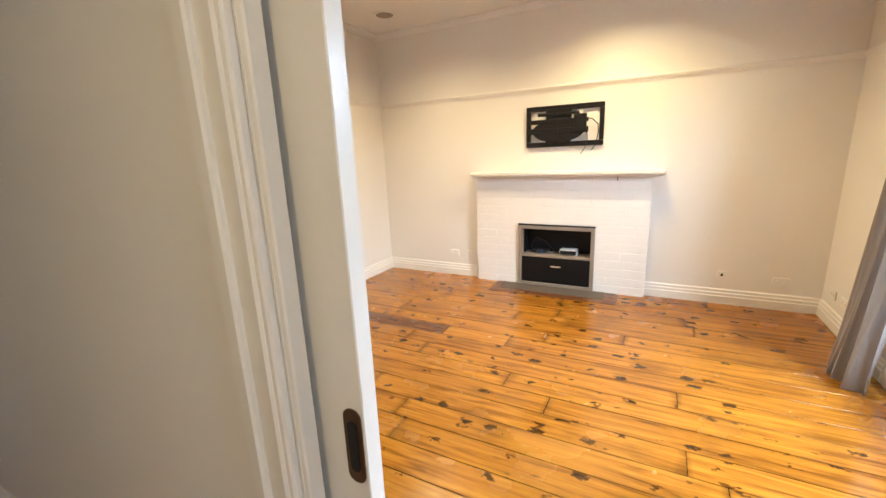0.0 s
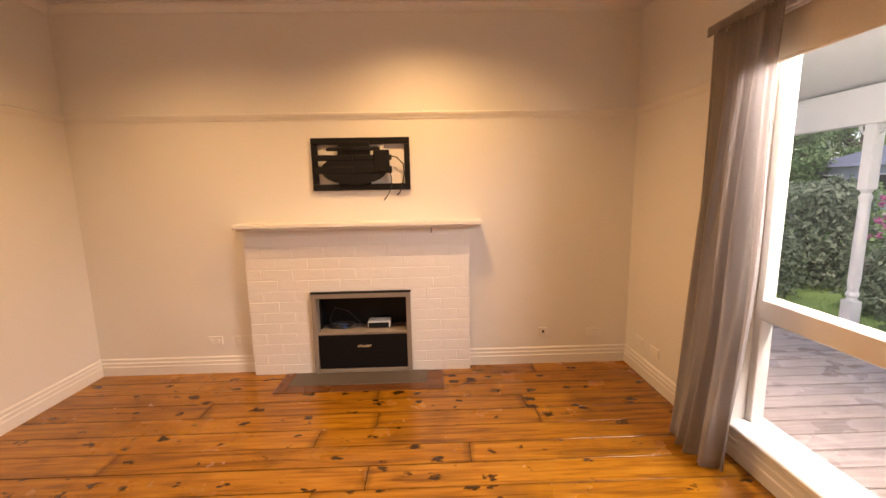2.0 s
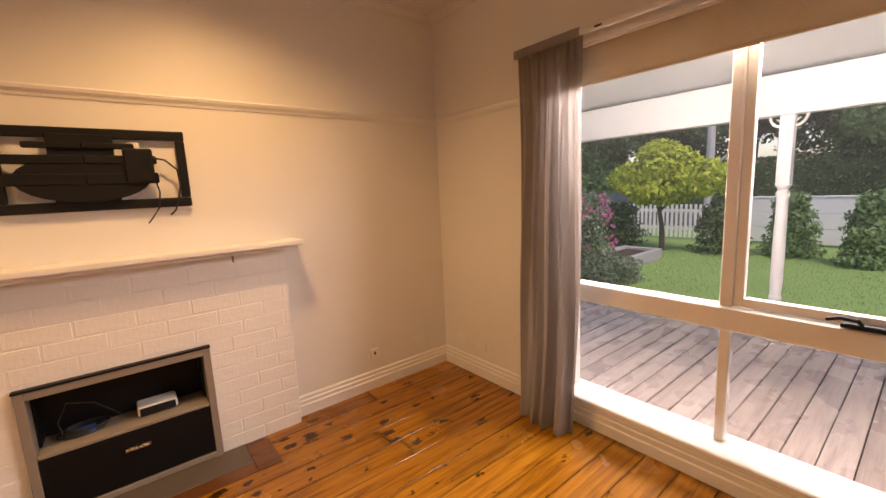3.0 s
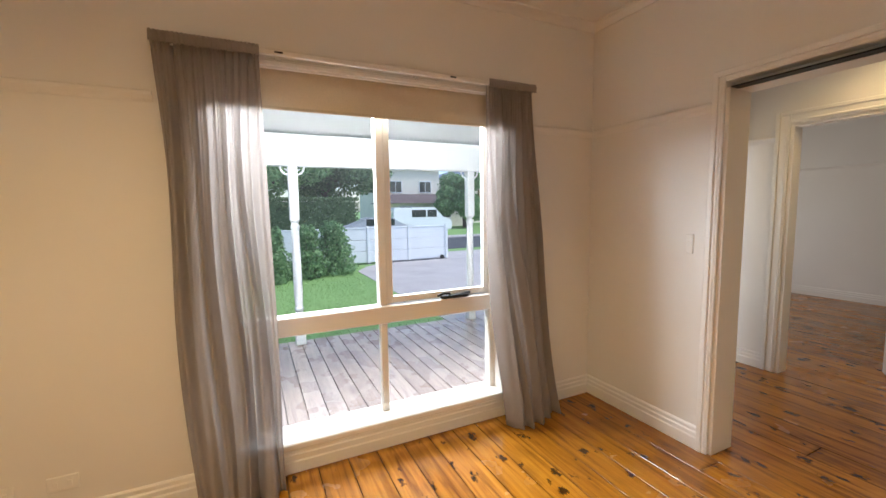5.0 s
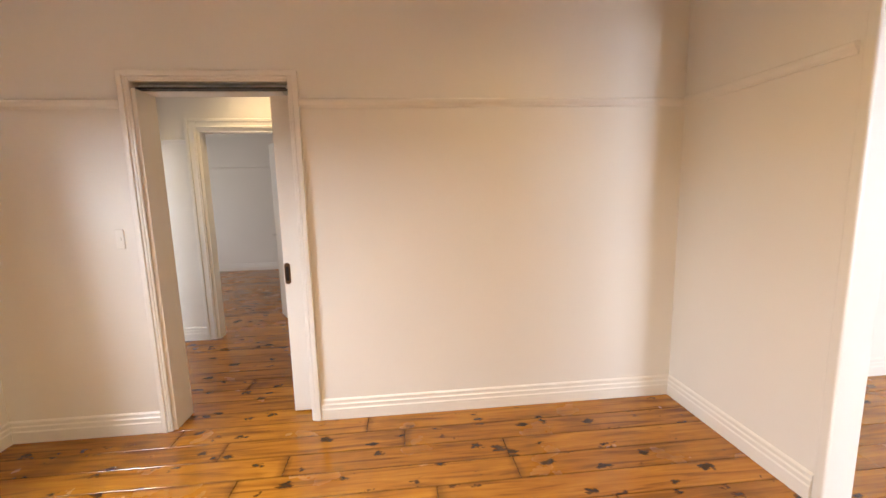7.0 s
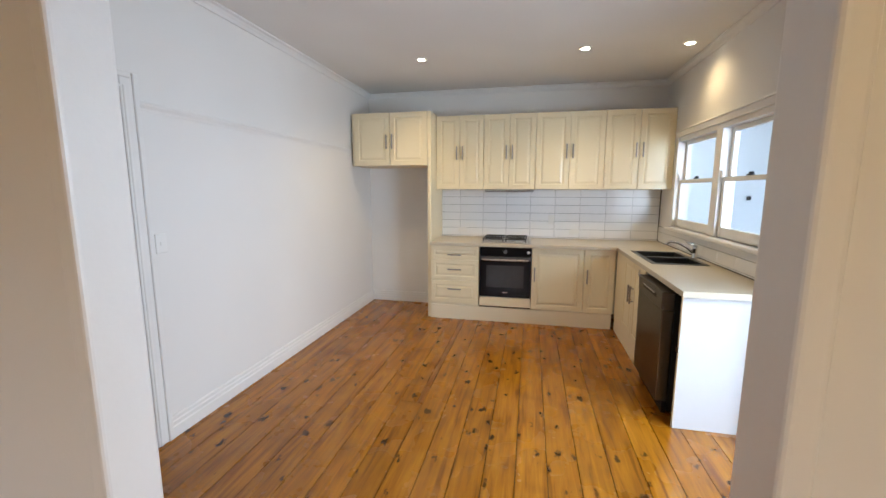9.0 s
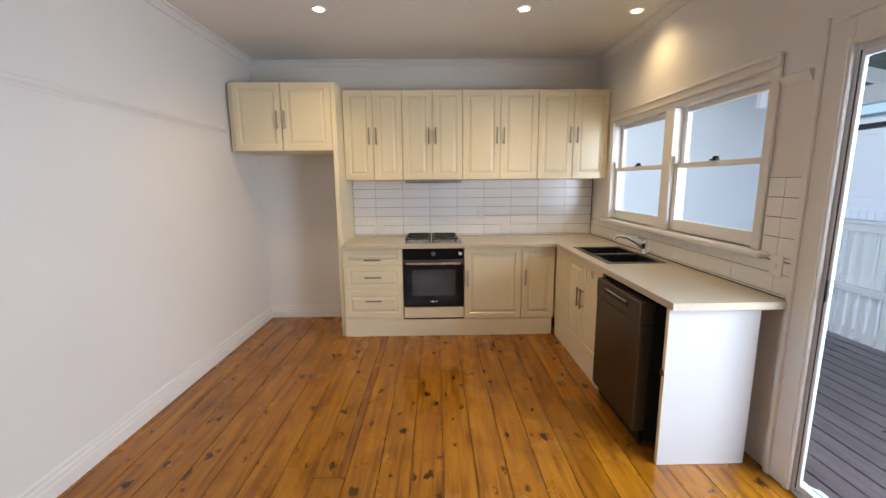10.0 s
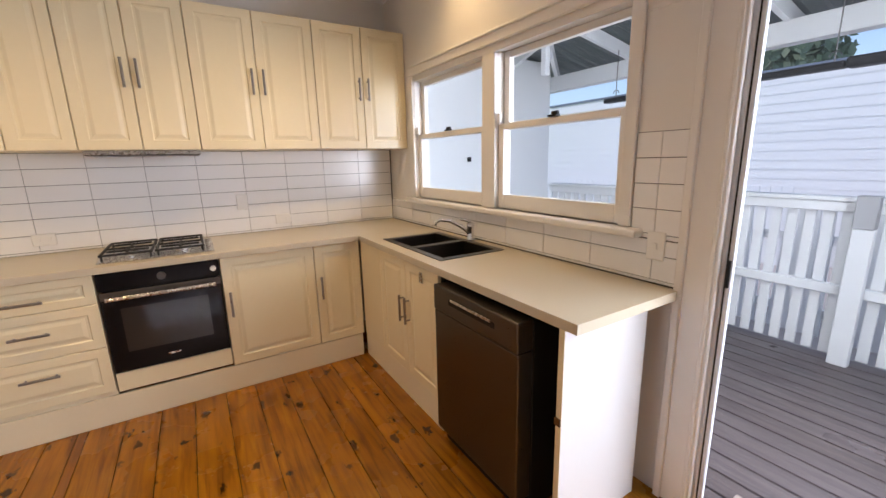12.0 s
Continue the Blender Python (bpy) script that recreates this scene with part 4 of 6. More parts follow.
# worktop
SX0, SX1, SY0, SY1 = -7.86, -7.14, -0.50, -0.09
top = thing("worktop", (-7.6, -0.7, 0.895), "pale stone-look laminate L-shaped worktop", "worktop")
part("long_run", block(X_K + 0.001, -8.115, -2.655, -0.001, 0.895, 0.932, bevel=0.002), BENCH, top)
bm = bmesh.new()
for b in ((-8.1145, SX0, -0.592, -0.001), (SX1, -6.175, -0.592, -0.001), (SX0, SX1, -0.592, SY0), (SX0, SX1, SY1, -0.001)):
    cuboid(bm, *b, 0.895, 0.932)
bmesh.ops.remove_doubles(bm, verts=bm.verts, dist=1e-5)
part("sink_run", bm, BENCH, top)
part("back_seal", block(X_K + 0.012, -6.19, -0.014, -0.0095, 0.9325, 0.938), GROUT, top)
# sink and tap
sk = thing("sink", ((SX0 + SX1) / 2, -0.30, 0.932), "stainless double-bowl sink set into the worktop", "sink")
bm = bmesh.new()
for b in ((SX0 - 0.012, SX1 + 0.012, SY0 - 0.012, SY0 + 0.03), (SX0 - 0.012, SX1 + 0.012, SY1 - 0.03, SY1 + 0.012), (SX0 - 0.012, SX0 + 0.03, SY0 + 0.03, SY1 - 0.03), (SX1 - 0.03, SX1 + 0.012, SY0 + 0.03, SY1 - 0.03), (-7.535, -7.48, SY0 + 0.03, SY1 - 0.03)):
    cuboid(bm, *b, 0.9325, 0.9365, bevel=0.001)
part("rim", bm, SINK, sk)
for b0, b1 in ((SX0 + 0.03, -7.535), (-7.48, SX1 - 0.03)):
    bm = bmesh.new()
    z = 0.78
    cuboid(bm, b0, b1, SY0 + 0.03, SY1 - 0.03, z - 0.003, z)
    cuboid(bm, b0, b0 + 0.002, SY0 + 0.03, SY1 - 0.03, z, 0.9325)
    cuboid(bm, b1 - 0.002, b1, SY0 + 0.03, SY1 - 0.03, z, 0.9325)
    cuboid(bm, b0 + 0.002, b1 - 0.002, SY0 + 0.03, SY0 + 0.032, z, 0.9325)
    cuboid(bm, b0 + 0.002, b1 - 0.002, SY1 - 0.032, SY1 - 0.03, z, 0.9325)
    bowl = part("bowl", bm, SINK, sk)
    bm = bmesh.new()
    turned(bm, (b0 + b1) / 2, -0.29, [(0.04, z + 0.0005), (0.04, z + 0.003), (0.03, z + 0.004)], 20)
    part("drain", bm, CHROME, bowl)
tap = thing("tap", (-7.47, -0.075, 0.932), "chrome mixer tap behind the sink", "tap")
bm = bmesh.new()
turned(bm, -7.47, -0.075, [(0.028, 0.9325), (0.028, 0.945), (0.022, 0.955), (0.021, 1.01), (0.026, 1.02), (0.026, 1.045), (0.012, 1.055)], 20)
part("body", bm, CHROME, tap, smooth=True)
bm = bmesh.new()
tube(bm, [(-7.475, -0.09, 0.99), (-7.50, -0.13, 1.03), (-7.53, -0.19, 1.065), (-7.56, -0.245, 1.075), (-7.575, -0.27, 1.06), (-7.577, -0.275, 1.04)], [0.012, 0.012, 0.011, 0.011, 0.011, 0.011], 12)
part("spout", bm, CHROME, tap, smooth=True)
bm = bmesh.new()
tube(bm, [(-7.47, -0.075, 1.05), (-7.475, -0.10, 1.065), (-7.48, -0.15, 1.078)], [0.012, 0.009, 0.006], 10)
part("lever", bm, CHROME, tap, smooth=True)
# gas hob
hob = thing("gas_hob", (-8.42, -1.775, 0.932), "stainless gas hob with black cast-iron trivets", "hob")
part("plate", block(-8.68, -8.19, -2.06, -1.49, 0.933, 0.941, bevel=0.003), STEEL, hob)
for yc in (-1.925, -1.665):
    bm = bmesh.new()
    for xx in (-8.655, -8.43, -8.22):
        cuboid(bm, xx - 0.006, xx + 0.006, yc - 0.118, yc + 0.118, 0.967, 0.979, bevel=0.002)
    for yy in (yc - 0.118, yc + 0.118):
        cuboid(bm, -8.66, -8.215, yy - 0.006, yy + 0.006, 0.966, 0.978, bevel=0.002)
    for xx in (-8.545, -8.325):
        cuboid(bm, xx - 0.05, xx + 0.05, yc - 0.005, yc + 0.005, 0.968, 0.980)
        cuboid(bm, xx - 0.005, xx + 0.005, yc - 0.10, yc + 0.10, 0.9685, 0.9805)
    for xx in (-8.65, -8.225):
        for yy in (yc - 0.112, yc + 0.112):
            cuboid(bm, xx - 0.005, xx + 0.005, yy - 0.005, yy + 0.005, 0.941, 0.968)
    part("trivet", bm, IRON, hob)
    for xx in (-8.545, -8.325):
        bm = bmesh.new()
        turned(bm, xx, yc, [(0.045, 0.941), (0.045, 0.950), (0.032, 0.952), (0.032, 0.960), (0.02, 0.962)], 20)
        part("burner", bm, STEEL, hob, smooth=False)
for k in range(4):
    bm = bmesh.new()
    turned(bm, -8.26 - 0.09 * k, -1.515, [(0.018, 0.941), (0.018, 0.958), (0.015, 0.962)], 16)
    part("knob", bm, STEEL, hob)
# dishwasher
dw = thing("dishwasher", (-6.70, -0.30, 0), "dark steel dishwasher standing under the worktop", "dishwasher")
part("body", block(-6.995, -6.400, -0.555, -0.02, 0.03, 0.862, bevel=0.003), BLACK, dw)
dd = part("door", block(-6.995, -6.400, -0.632, -0.557, 0.10, 0.742, bevel=0.006, segments=2), DW_DARK, dw)
pp = part("control_panel", block(-6.995, -6.400, -0.636, -0.557, 0.745, 0.868, bevel=0.006, segments=2), DW_DARK, dw)
part("handle_recess", block(-6.86, -6.53, -0.6385, -0.6362, 0.80, 0.826, bevel=0.001), BLACK, pp)
part("handle_lip", block(-6.84, -6.55, -0.645, -0.6386, 0.822, 0.834, bevel=0.002), STEEL, pp)
part("kickplate", block(-6.985, -6.41, -0.585, -0.556, 0.012, 0.098, bevel=0.002), BLACK, dw)
# switches on the tiles
outlet("wall_socket", (X_K + 0.009, -1.25, 1.17), (1, 0), 0.075, 0.115, "white single switch on the tiled splashback", "switch", 1)
outlet("wall_socket", (X_K + 0.009, -2.38, 1.02), (1, 0), 0.115, 0.075, "white double socket on the tiled splashback", "socket")
outlet("wall_socket", (X_K + 0.009, -0.97, 1.02), (1, 0), 0.115, 0.075, "white double socket on the tiled splashback", "socket")
outlet("wall_socket", (-6.285, -0.009, 1.09), (0, -1), 0.075, 0.115, "white power point beside the kitchen window", "socket", 1)
cord = thing("blind_cord_cleat", (-7.23, -0.585, 0.80), "small steel child lock hanging on the cabinet", "catch")
part("loop", block(-7.245, -7.215, -0.582, -0.5755, 0.80, 0.86, bevel=0.002), STEEL, cord)

# kitchen window: two double-hung sashes
kw = thing("window_2", (-7.37, 0.05, 1.15), "cream timber window with two double-hung sashes", "window")
kw["kind"] = "structure"
KX0, KX1, KZ0, KZ1 = -8.33, -6.44, 1.15, 2.10
bm = bmesh.new()
for p, q in ((KX0 - 0.040, KX0 + 0.022), (KX1 - 0.022, KX1 + 0.034)):
    cuboid(bm, p, q, -0.020, -0.0005, KZ0 + 0.001, KZ1 - 0.021, bevel=0.004)
cuboid(bm, KX0 - 0.040, KX1 + 0.034, -0.024, -0.0005, KZ1 - 0.020, KZ1 + 0.040, bevel=0.005)
cuboid(bm, KX0 - 0.050, KX1 + 0.044, -0.034, -0.0005, KZ1 + 0.032, KZ1 + 0.048, bevel=0.004)
part("casing", bm, TRIM, kw)
bm = bmesh.new()
cuboid(bm, KX0 - 0.09, KX1 + 0.09, -0.062, 0.06, KZ0 - 0.035, KZ0, bevel=0.010, segments=3)
part("window_sill", bm, TRIM, kw)
bm = bmesh.new()
cuboid(bm, KX0, KX0 + 0.022, 0.001, 0.12, KZ0, KZ1)
cuboid(bm, KX1 - 0.022, KX1, 0.001, 0.12, KZ0, KZ1)
cuboid(bm, KX0 + 0.023, KX1 - 0.023, 0.001, 0.12, KZ1 - 0.06, KZ1)
part("window_frame", bm, TRIM, kw)
part("mullion", block(-7.435, -7.315, -0.008, 0.12, KZ0, KZ1 - 0.061, bevel=0.004), TRIM, kw)
for p, q in ((KX0 + 0.024, -7.437), (-7.313, KX1 - 0.024)):
    for z0, z1, yy in ((KZ0 + 0.001, 1.645, 0.022), (1.61, KZ1 - 0.062, 0.062)):
        bm = bmesh.new()
        low = 0.085 if z0 < 1.5 else 0.035
        top = 0.035
        cuboid(bm, p, p + 0.045, yy, yy + 0.036, z0, z1, bevel=0.003)
        cuboid(bm, q - 0.045, q, yy, yy + 0.036, z0, z1, bevel=0.003)
        cuboid(bm, p + 0.0455, q - 0.0455, yy + 0.001, yy + 0.035, z0, z0 + low, bevel=0.003)
        cuboid(bm, p + 0.0455, q - 0.0455, yy + 0.001, yy + 0.035, z1 - top, z1, bevel=0.003)
        s_ = part("sash", bm, TRIM, kw)
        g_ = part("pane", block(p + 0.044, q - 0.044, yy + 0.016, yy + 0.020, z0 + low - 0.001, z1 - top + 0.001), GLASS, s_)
        g_.visible_shadow = False
    m = (p + q) / 2
    bm = bmesh.new()
    cuboid(bm, m - 0.03, m + 0.03, 0.012, 0.04, 1.646, 1.655)
    cuboid(bm, m - 0.012, m + 0.03, 0.016, 0.036, 1.655, 1.672, bevel=0.004)
    part("sash_lock", bm, BLACK, kw)
    bm = bmesh.new()
    tube(bm, [(p + 0.02, 0.012, 1.64), (p + 0.02, 0.012, 1.70)], 0.012, 10)
    part("cord_guide", bm, TRIM, kw)

# glass door to the deck: aluminium frame
gd = thing("door_deck", (-5.33, 0.06, 0), "white aluminium framed glass door to the deck", "door")
gd["kind"] = "structure"
for p, q in ((-6.119, -6.036), (-4.614, -4.531)):
    part("frame", block(p, q, 0.001, 0.024, 0.0, 2.069, bevel=0.003), ALU, gd)
part("frame", block(-6.035, -4.615, 0.001, 0.024, 2.045, 2.069, bevel=0.003), ALU, gd)
part("seal", block(-6.0355, -6.0315, 0.004, 0.012, 0.03, 2.044), BLACK, gd)
leaf = part("stile", block(-6.031, -6.014, 0.003, 0.022, 0.031, 2.044, bevel=0.003), ALU, gd)
part("stile", block(-4.636, -4.618, 0.003, 0.022, 0.031, 2.044, bevel=0.003), ALU, gd)
part("rail", block(-6.013, -4.637, 0.003, 0.022, 2.015, 2.044, bevel=0.003), ALU, gd)
part("rail", block(-6.013, -4.637, 0.003, 0.022, 0.031, 0.060, bevel=0.003), ALU, gd)
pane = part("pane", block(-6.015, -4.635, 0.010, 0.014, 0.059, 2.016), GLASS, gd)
pane.visible_shadow = False
bm = bmesh.new()
cuboid(bm, -6.033, -4.617, -0.005, 0.125, 0.0, 0.018, bevel=0.002)
for yy in (0.015, 0.06, 0.09):
    cuboid(bm, -6.033, -4.617, yy - 0.003, yy + 0.003, 0.018, 0.030)
part("sill_track", bm, ALU, gd)
part("lock", block(-6.028, -6.018, -0.006, 0.0028, 0.98, 1.08, bevel=0.002), BLACK, leaf)

# ---- outside: materials ----
GROUND_Z, DECK_Z = -0.40, -0.05
WHITE = paint("white_exterior_paint", (0.80, 0.81, 0.82), 0.5, 0.04, 50, 0.06)
SOFFIT = paint("white_soffit", (0.78, 0.79, 0.80), 0.7, 0.03, 80, 0.04)
FENCE = paint("white_fence_paint", (0.78, 0.80, 0.82), 0.6, 0.05, 40, 0.1)
DECKING = timber("weathered_decking", (0.56, 0.45, 0.39), (0.48, 0.38, 0.33), (0.35, 0.27, 0.23), 0.30, "X", 0.3)
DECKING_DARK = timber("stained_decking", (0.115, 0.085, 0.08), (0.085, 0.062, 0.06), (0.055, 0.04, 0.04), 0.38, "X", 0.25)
CONCRETE = paint("driveway_concrete", (0.46, 0.42, 0.40), 0.8, 0.08, 25, 0.2)
ASPHALT = paint("road_asphalt", (0.07, 0.07, 0.075), 0.85, 0.1, 60, 0.3)
ROOFING = paint("grey_green_roofing", (0.10, 0.125, 0.12), 0.5, 0.08, 20, 0.05)
RENDER = paint("cream_render", (0.80, 0.74, 0.64), 0.85, 0.06, 12, 0.1)
WEATHERED = paint("blue_grey_weatherboard", (0.30, 0.35, 0.42), 0.7, 0.06, 12, 0.1)
ROOF_TILE = paint("dark_roof_tile", (0.12, 0.085, 0.085), 0.7, 0.1, 15, 0.2)
SLATE_ROOF = paint("blue_grey_roof", (0.17, 0.21, 0.28), 0.6, 0.1, 15, 0.2)
DARK_GLASS = paint("dark_window_glass", (0.02, 0.025, 0.03), 0.08, 0.02, 5, 0)
CAR_WHITE = paint("white_car_paint", (0.80, 0.81, 0.82), 0.15, 0.01, 20, 0)
CAR_GREY = paint("silver_car_paint", (0.42, 0.44, 0.47), 0.2, 0.01, 20, 0)
TYRE = paint("tyre_rubber", (0.02, 0.02, 0.02), 0.8, 0.05, 60, 0.2)
BARK = paint("grey_bark", (0.13, 0.105, 0.085), 0.9, 0.2, 25, 0.6)
STONE = paint("planter_stone", (0.42, 0.42, 0.43), 0.8, 0.1, 20, 0.3)
SOIL = paint("garden_soil", (0.07, 0.05, 0.035), 0.95, 0.2, 30, 0.6)
YELLOW = paint("yellow_sign", (0.80, 0.52, 0.02), 0.5, 0.02, 20, 0)


def leaf_shader(name, low, high, through=0.35):
    m, nt, b = shader(name, 0.55)
    isl = nt.nodes.new("ShaderNodeNewGeometry").outputs["Random Per Island"]
    col = ramp(nt, isl, ((0.0, low), (0.6, tuple((p + q) / 2 for p, q in zip(low, high))), (1.0, high)))
    nt.links.new(col, b.inputs["Base Color"])
    tr = node(nt, "ShaderNodeBsdfTranslucent", links=(("Color", col),))
    mix = node(nt, "ShaderNodeMixShader", ((0, through),), ((1, b.outputs[0]), (2, tr.outputs[0])))
    nt.links.new(mix.outputs[0], nt.nodes["Material Output"].inputs[0])
    return m


LIME = leaf_shader("lime_leaves", (0.28, 0.38, 0.03), (0.62, 0.70, 0.08))
MID_GREEN = leaf_shader("mid_green_leaves", (0.09, 0.20, 0.07), (0.26, 0.42, 0.18))
DARK_GREEN = leaf_shader("dark_green_leaves", (0.05, 0.11, 0.045), (0.18, 0.27, 0.12))
GREY_GREEN = leaf_shader("grey_green_leaves", (0.11, 0.17, 0.10), (0.30, 0.38, 0.26))
GOLD_GREEN = leaf_shader("autumn_leaves", (0.10, 0.09, 0.03), (0.32, 0.24, 0.07))
PINK = leaf_shader("pink_petals", (0.60, 0.10, 0.30), (0.85, 0.35, 0.55))
GRASS = leaf_shader("grass_blades", (0.13, 0.26, 0.06), (0.28, 0.44, 0.13))

m_, nt_, b_ = shader("lawn", 0.9)
pos_ = nt_.nodes.new("ShaderNodeTexCoord").outputs["Object"]
n1 = node(nt_, "ShaderNodeTexNoise", (("Scale", 0.8), ("Detail", 6.0)), (("Vector", pos_),)).outputs[0]
n2 = node(nt_, "ShaderNodeTexNoise", (("Scale", 60.0), ("Detail", 4.0)), (("Vector", pos_),)).outputs[0]
c_ = mixed(nt_, 0.55, ramp(nt_, n1, ((0.3, (0.15, 0.28, 0.08)), (0.7, (0.23, 0.38, 0.12)))), ramp(nt_, n2, ((0.3, (0.10, 0.20, 0.05)), (0.7, (0.28, 0.45, 0.14)))))
nt_.links.new(c_, b_.inputs["Base Color"])
bumped(nt_, b_, n2, 0.6, 0.02)
LAWN = m_

# ---- ground, drive, road ----
finish("ground", block(-300, 500, -400, 400, GROUND_Z - 0.5, GROUND_Z), LAWN, kind="structure")
bm = bmesh.new()
vs = [bm.verts.new((x, y, GROUND_Z + 0.012)) for x, y in ((2.7, -4.15), (9.8, -4.15), (10.6, -4.6), (11.2, -5.2), (12.4, -7.0), (13.4, -8.0), (13.4, -14.5), (9.0, -13.0), (2.7, -9.0))]
r = bmesh.ops.extrude_face_region(bm, geom=[bm.faces.new(vs)])
for g in r["geom"]:
    if isinstance(g, bmesh.types.BMVert):
        g.co.z -= 0.05
finish("pavement", bm, CONCRETE, kind="structure")
finish("road", block(14.5, 21.0, -120, 120, GROUND_Z - 0.05, GROUND_Z + 0.006), ASPHALT, kind="structure")
bm = bmesh.new()
cuboid(bm, 14.3, 14.5, -120, -14.5, GROUND_Z - 0.05, GROUND_Z + 0.06)
cuboid(bm, 14.3, 14.5, -8.0, 120, GROUND_Z - 0.05, GROUND_Z + 0.06)
cuboid(bm, 21.0, 21.2, -120, 120, GROUND_Z - 0.05, GROUND_Z + 0.06)
finish("kerb", bm, CONCRETE, kind="structure")
finish("footpath", block(21.8, 23.2, -120, 120, GROUND_Z - 0.05, GROUND_Z + 0.02), CONCRETE, kind="structure")

# ---- front verandah ----
deck = thing("verandah_deck", (1.3, -1.6, DECK_Z), "weathered grey timber verandah deck", "deck")
part("joists", block(0.14, 2.55, -6.0, 3.2, GROUND_Z, DECK_Z - 0.03), FLOOR_DARK, deck)
rnd = random.Random(21)
dmesh = None
for k in range(63):
    y = 3.2 - 0.145 * k
    if dmesh is None:
        bm = bmesh.new()
        cuboid(bm, -1.22, 1.22, -0.0695, 0.0695, -0.024, 0.0)
        bmesh.ops.bevel(bm, geom=[e for e in bm.edges if all(v.co.z > -0.001 for v in e.verts)], offset=0.004, segments=2, affect="EDGES")
        dmesh = bpy.data.meshes.new("deck_board")
        bm.to_mesh(dmesh)
        bm.free()
        dmesh.materials.append(DECKING)
    ob = new("deck_board", dmesh)
    ob.parent = deck
    ob.location = Vector((1.36, y - 0.07, DECK_Z + rnd.uniform(-0.0015, 0.0015))) - origin(deck)

vroof = thing("verandah_roof", (1.3, -1.6, 2.3), "white boarded verandah ceiling with a deep white beam", "verandah roof")
bm = bmesh.new()
sweep(bm, [(0.0, 0.28), (0.0, 0.30), (2.6, 0.04), (2.6, 0.02)], (0.13, -6.0, 2.28), (0.13, 3.2, 2.28), (1, 0, 0))
part("soffit", bm, SOFFIT, vroof)
part("beam", block(2.40, 2.52, -6.0, 3.2, 1.955, 2.30, bevel=0.006), WHITE, vroof)
part("roof_sheet", block(0.0, 2.85, -6.0, 3.2, 2.90, 2.93), ROOFING, vroof)
part("gutter", block(2.72, 2.86, -6.0, 3.2, 2.30, 2.40, bevel=0.01), WHITE, vroof)


def verandah_post(y):
    t = thing("verandah_post", (2.46, y, DECK_Z), "white turned timber verandah post with lace brackets", "post", "verandah posts")
    bm = bmesh.new()
    cuboid(bm, 2.405, 2.515, y - 0.055, y + 0.055, DECK_Z, 0.30, bevel=0.006)
    part("plinth", bm, WHITE, t)
    bm = bmesh.new()
    turned(bm, 2.46, y, [(0.052, 0.30), (0.036, 0.325), (0.05, 0.35), (0.05, 0.37), (0.040, 0.39), (0.048, 0.50), (0.046, 0.9), (0.042, 1.25), (0.05, 1.28), (0.05, 1.30), (0.036, 1.33), (0.052, 1.36)], 20)
    part("shaft", bm, WHITE, t, smooth=False)
    part("head", block(2.41, 2.51, y - 0.05, y + 0.05, 1.36, 1.956, bevel=0.006), WHITE, t)
    for s in (-1, 1):
        bm = bmesh.new()
        pts = [(2.46, y + s * (0.045 + 0.08 * math.sin(a)), 1.865 + 0.09 * (1 - math.cos(a))) for a in (math.pi / 2 * k / 8 for k in range(9))]
        tube(bm, pts, 0.012, 6)
        tube(bm, [(2.46, y + s * 0.045, 1.90), (2.46, y + s * 0.08, 1.93)], 0.008, 6)
        part("bracket", bm, WHITE, t)
    return t


for y in (0.51, -1.72, -3.95, 2.74):
    verandah_post(y)


# ---- plants ----
def leaves(bm_v, bm_f, rnd, centre, radii, count, size, shell=0.55, noise_amp=0.25):
    """Leaf blades spread through an uneven blob."""
    cx, cy, cz = centre
    for _ in range(count):
        d = Vector((rnd.gauss(0, 1), rnd.gauss(0, 1), rnd.gauss(0, 1))).normalized()
        lump = 1 + noise_amp * noise.noise(d * 2.3 + Vector((cx, cy, cz)))
        r = lump * (shell + (1 - shell) * rnd.random() ** 0.6)
        p = Vector((cx + d.x * radii[0] * r, cy + d.y * radii[1] * r, cz + d.z * radii[2] * r))
        n = (d + Vector((rnd.uniform(-1, 1), rnd.uniform(-1, 1), rnd.uniform(-0.6, 1)))).normalized()
        u = n.cross(Vector((rnd.uniform(-1, 1), rnd.uniform(-1, 1), rnd.uniform(-1, 1)))).normalized()
        w = n.cross(u)
        s = size * rnd.uniform(0.6, 1.3)
        k = len(bm_v)
        bm_v += [p - u * s, p + w * s * 0.45, p + u * s, p - w * s * 0.45]
        bm_f.append((k, k + 1, k + 2, k + 3))


def leaf_object(name, vs, fs, material, parent, label=""):
    o = origin(parent)
    me = bpy.data.meshes.new(name)
    me.from_pydata([v - o for v in vs], [], fs)
    me.materials.append(material)
    ob = new(name, me)
    ob.parent = parent
    return tagged(ob, label)


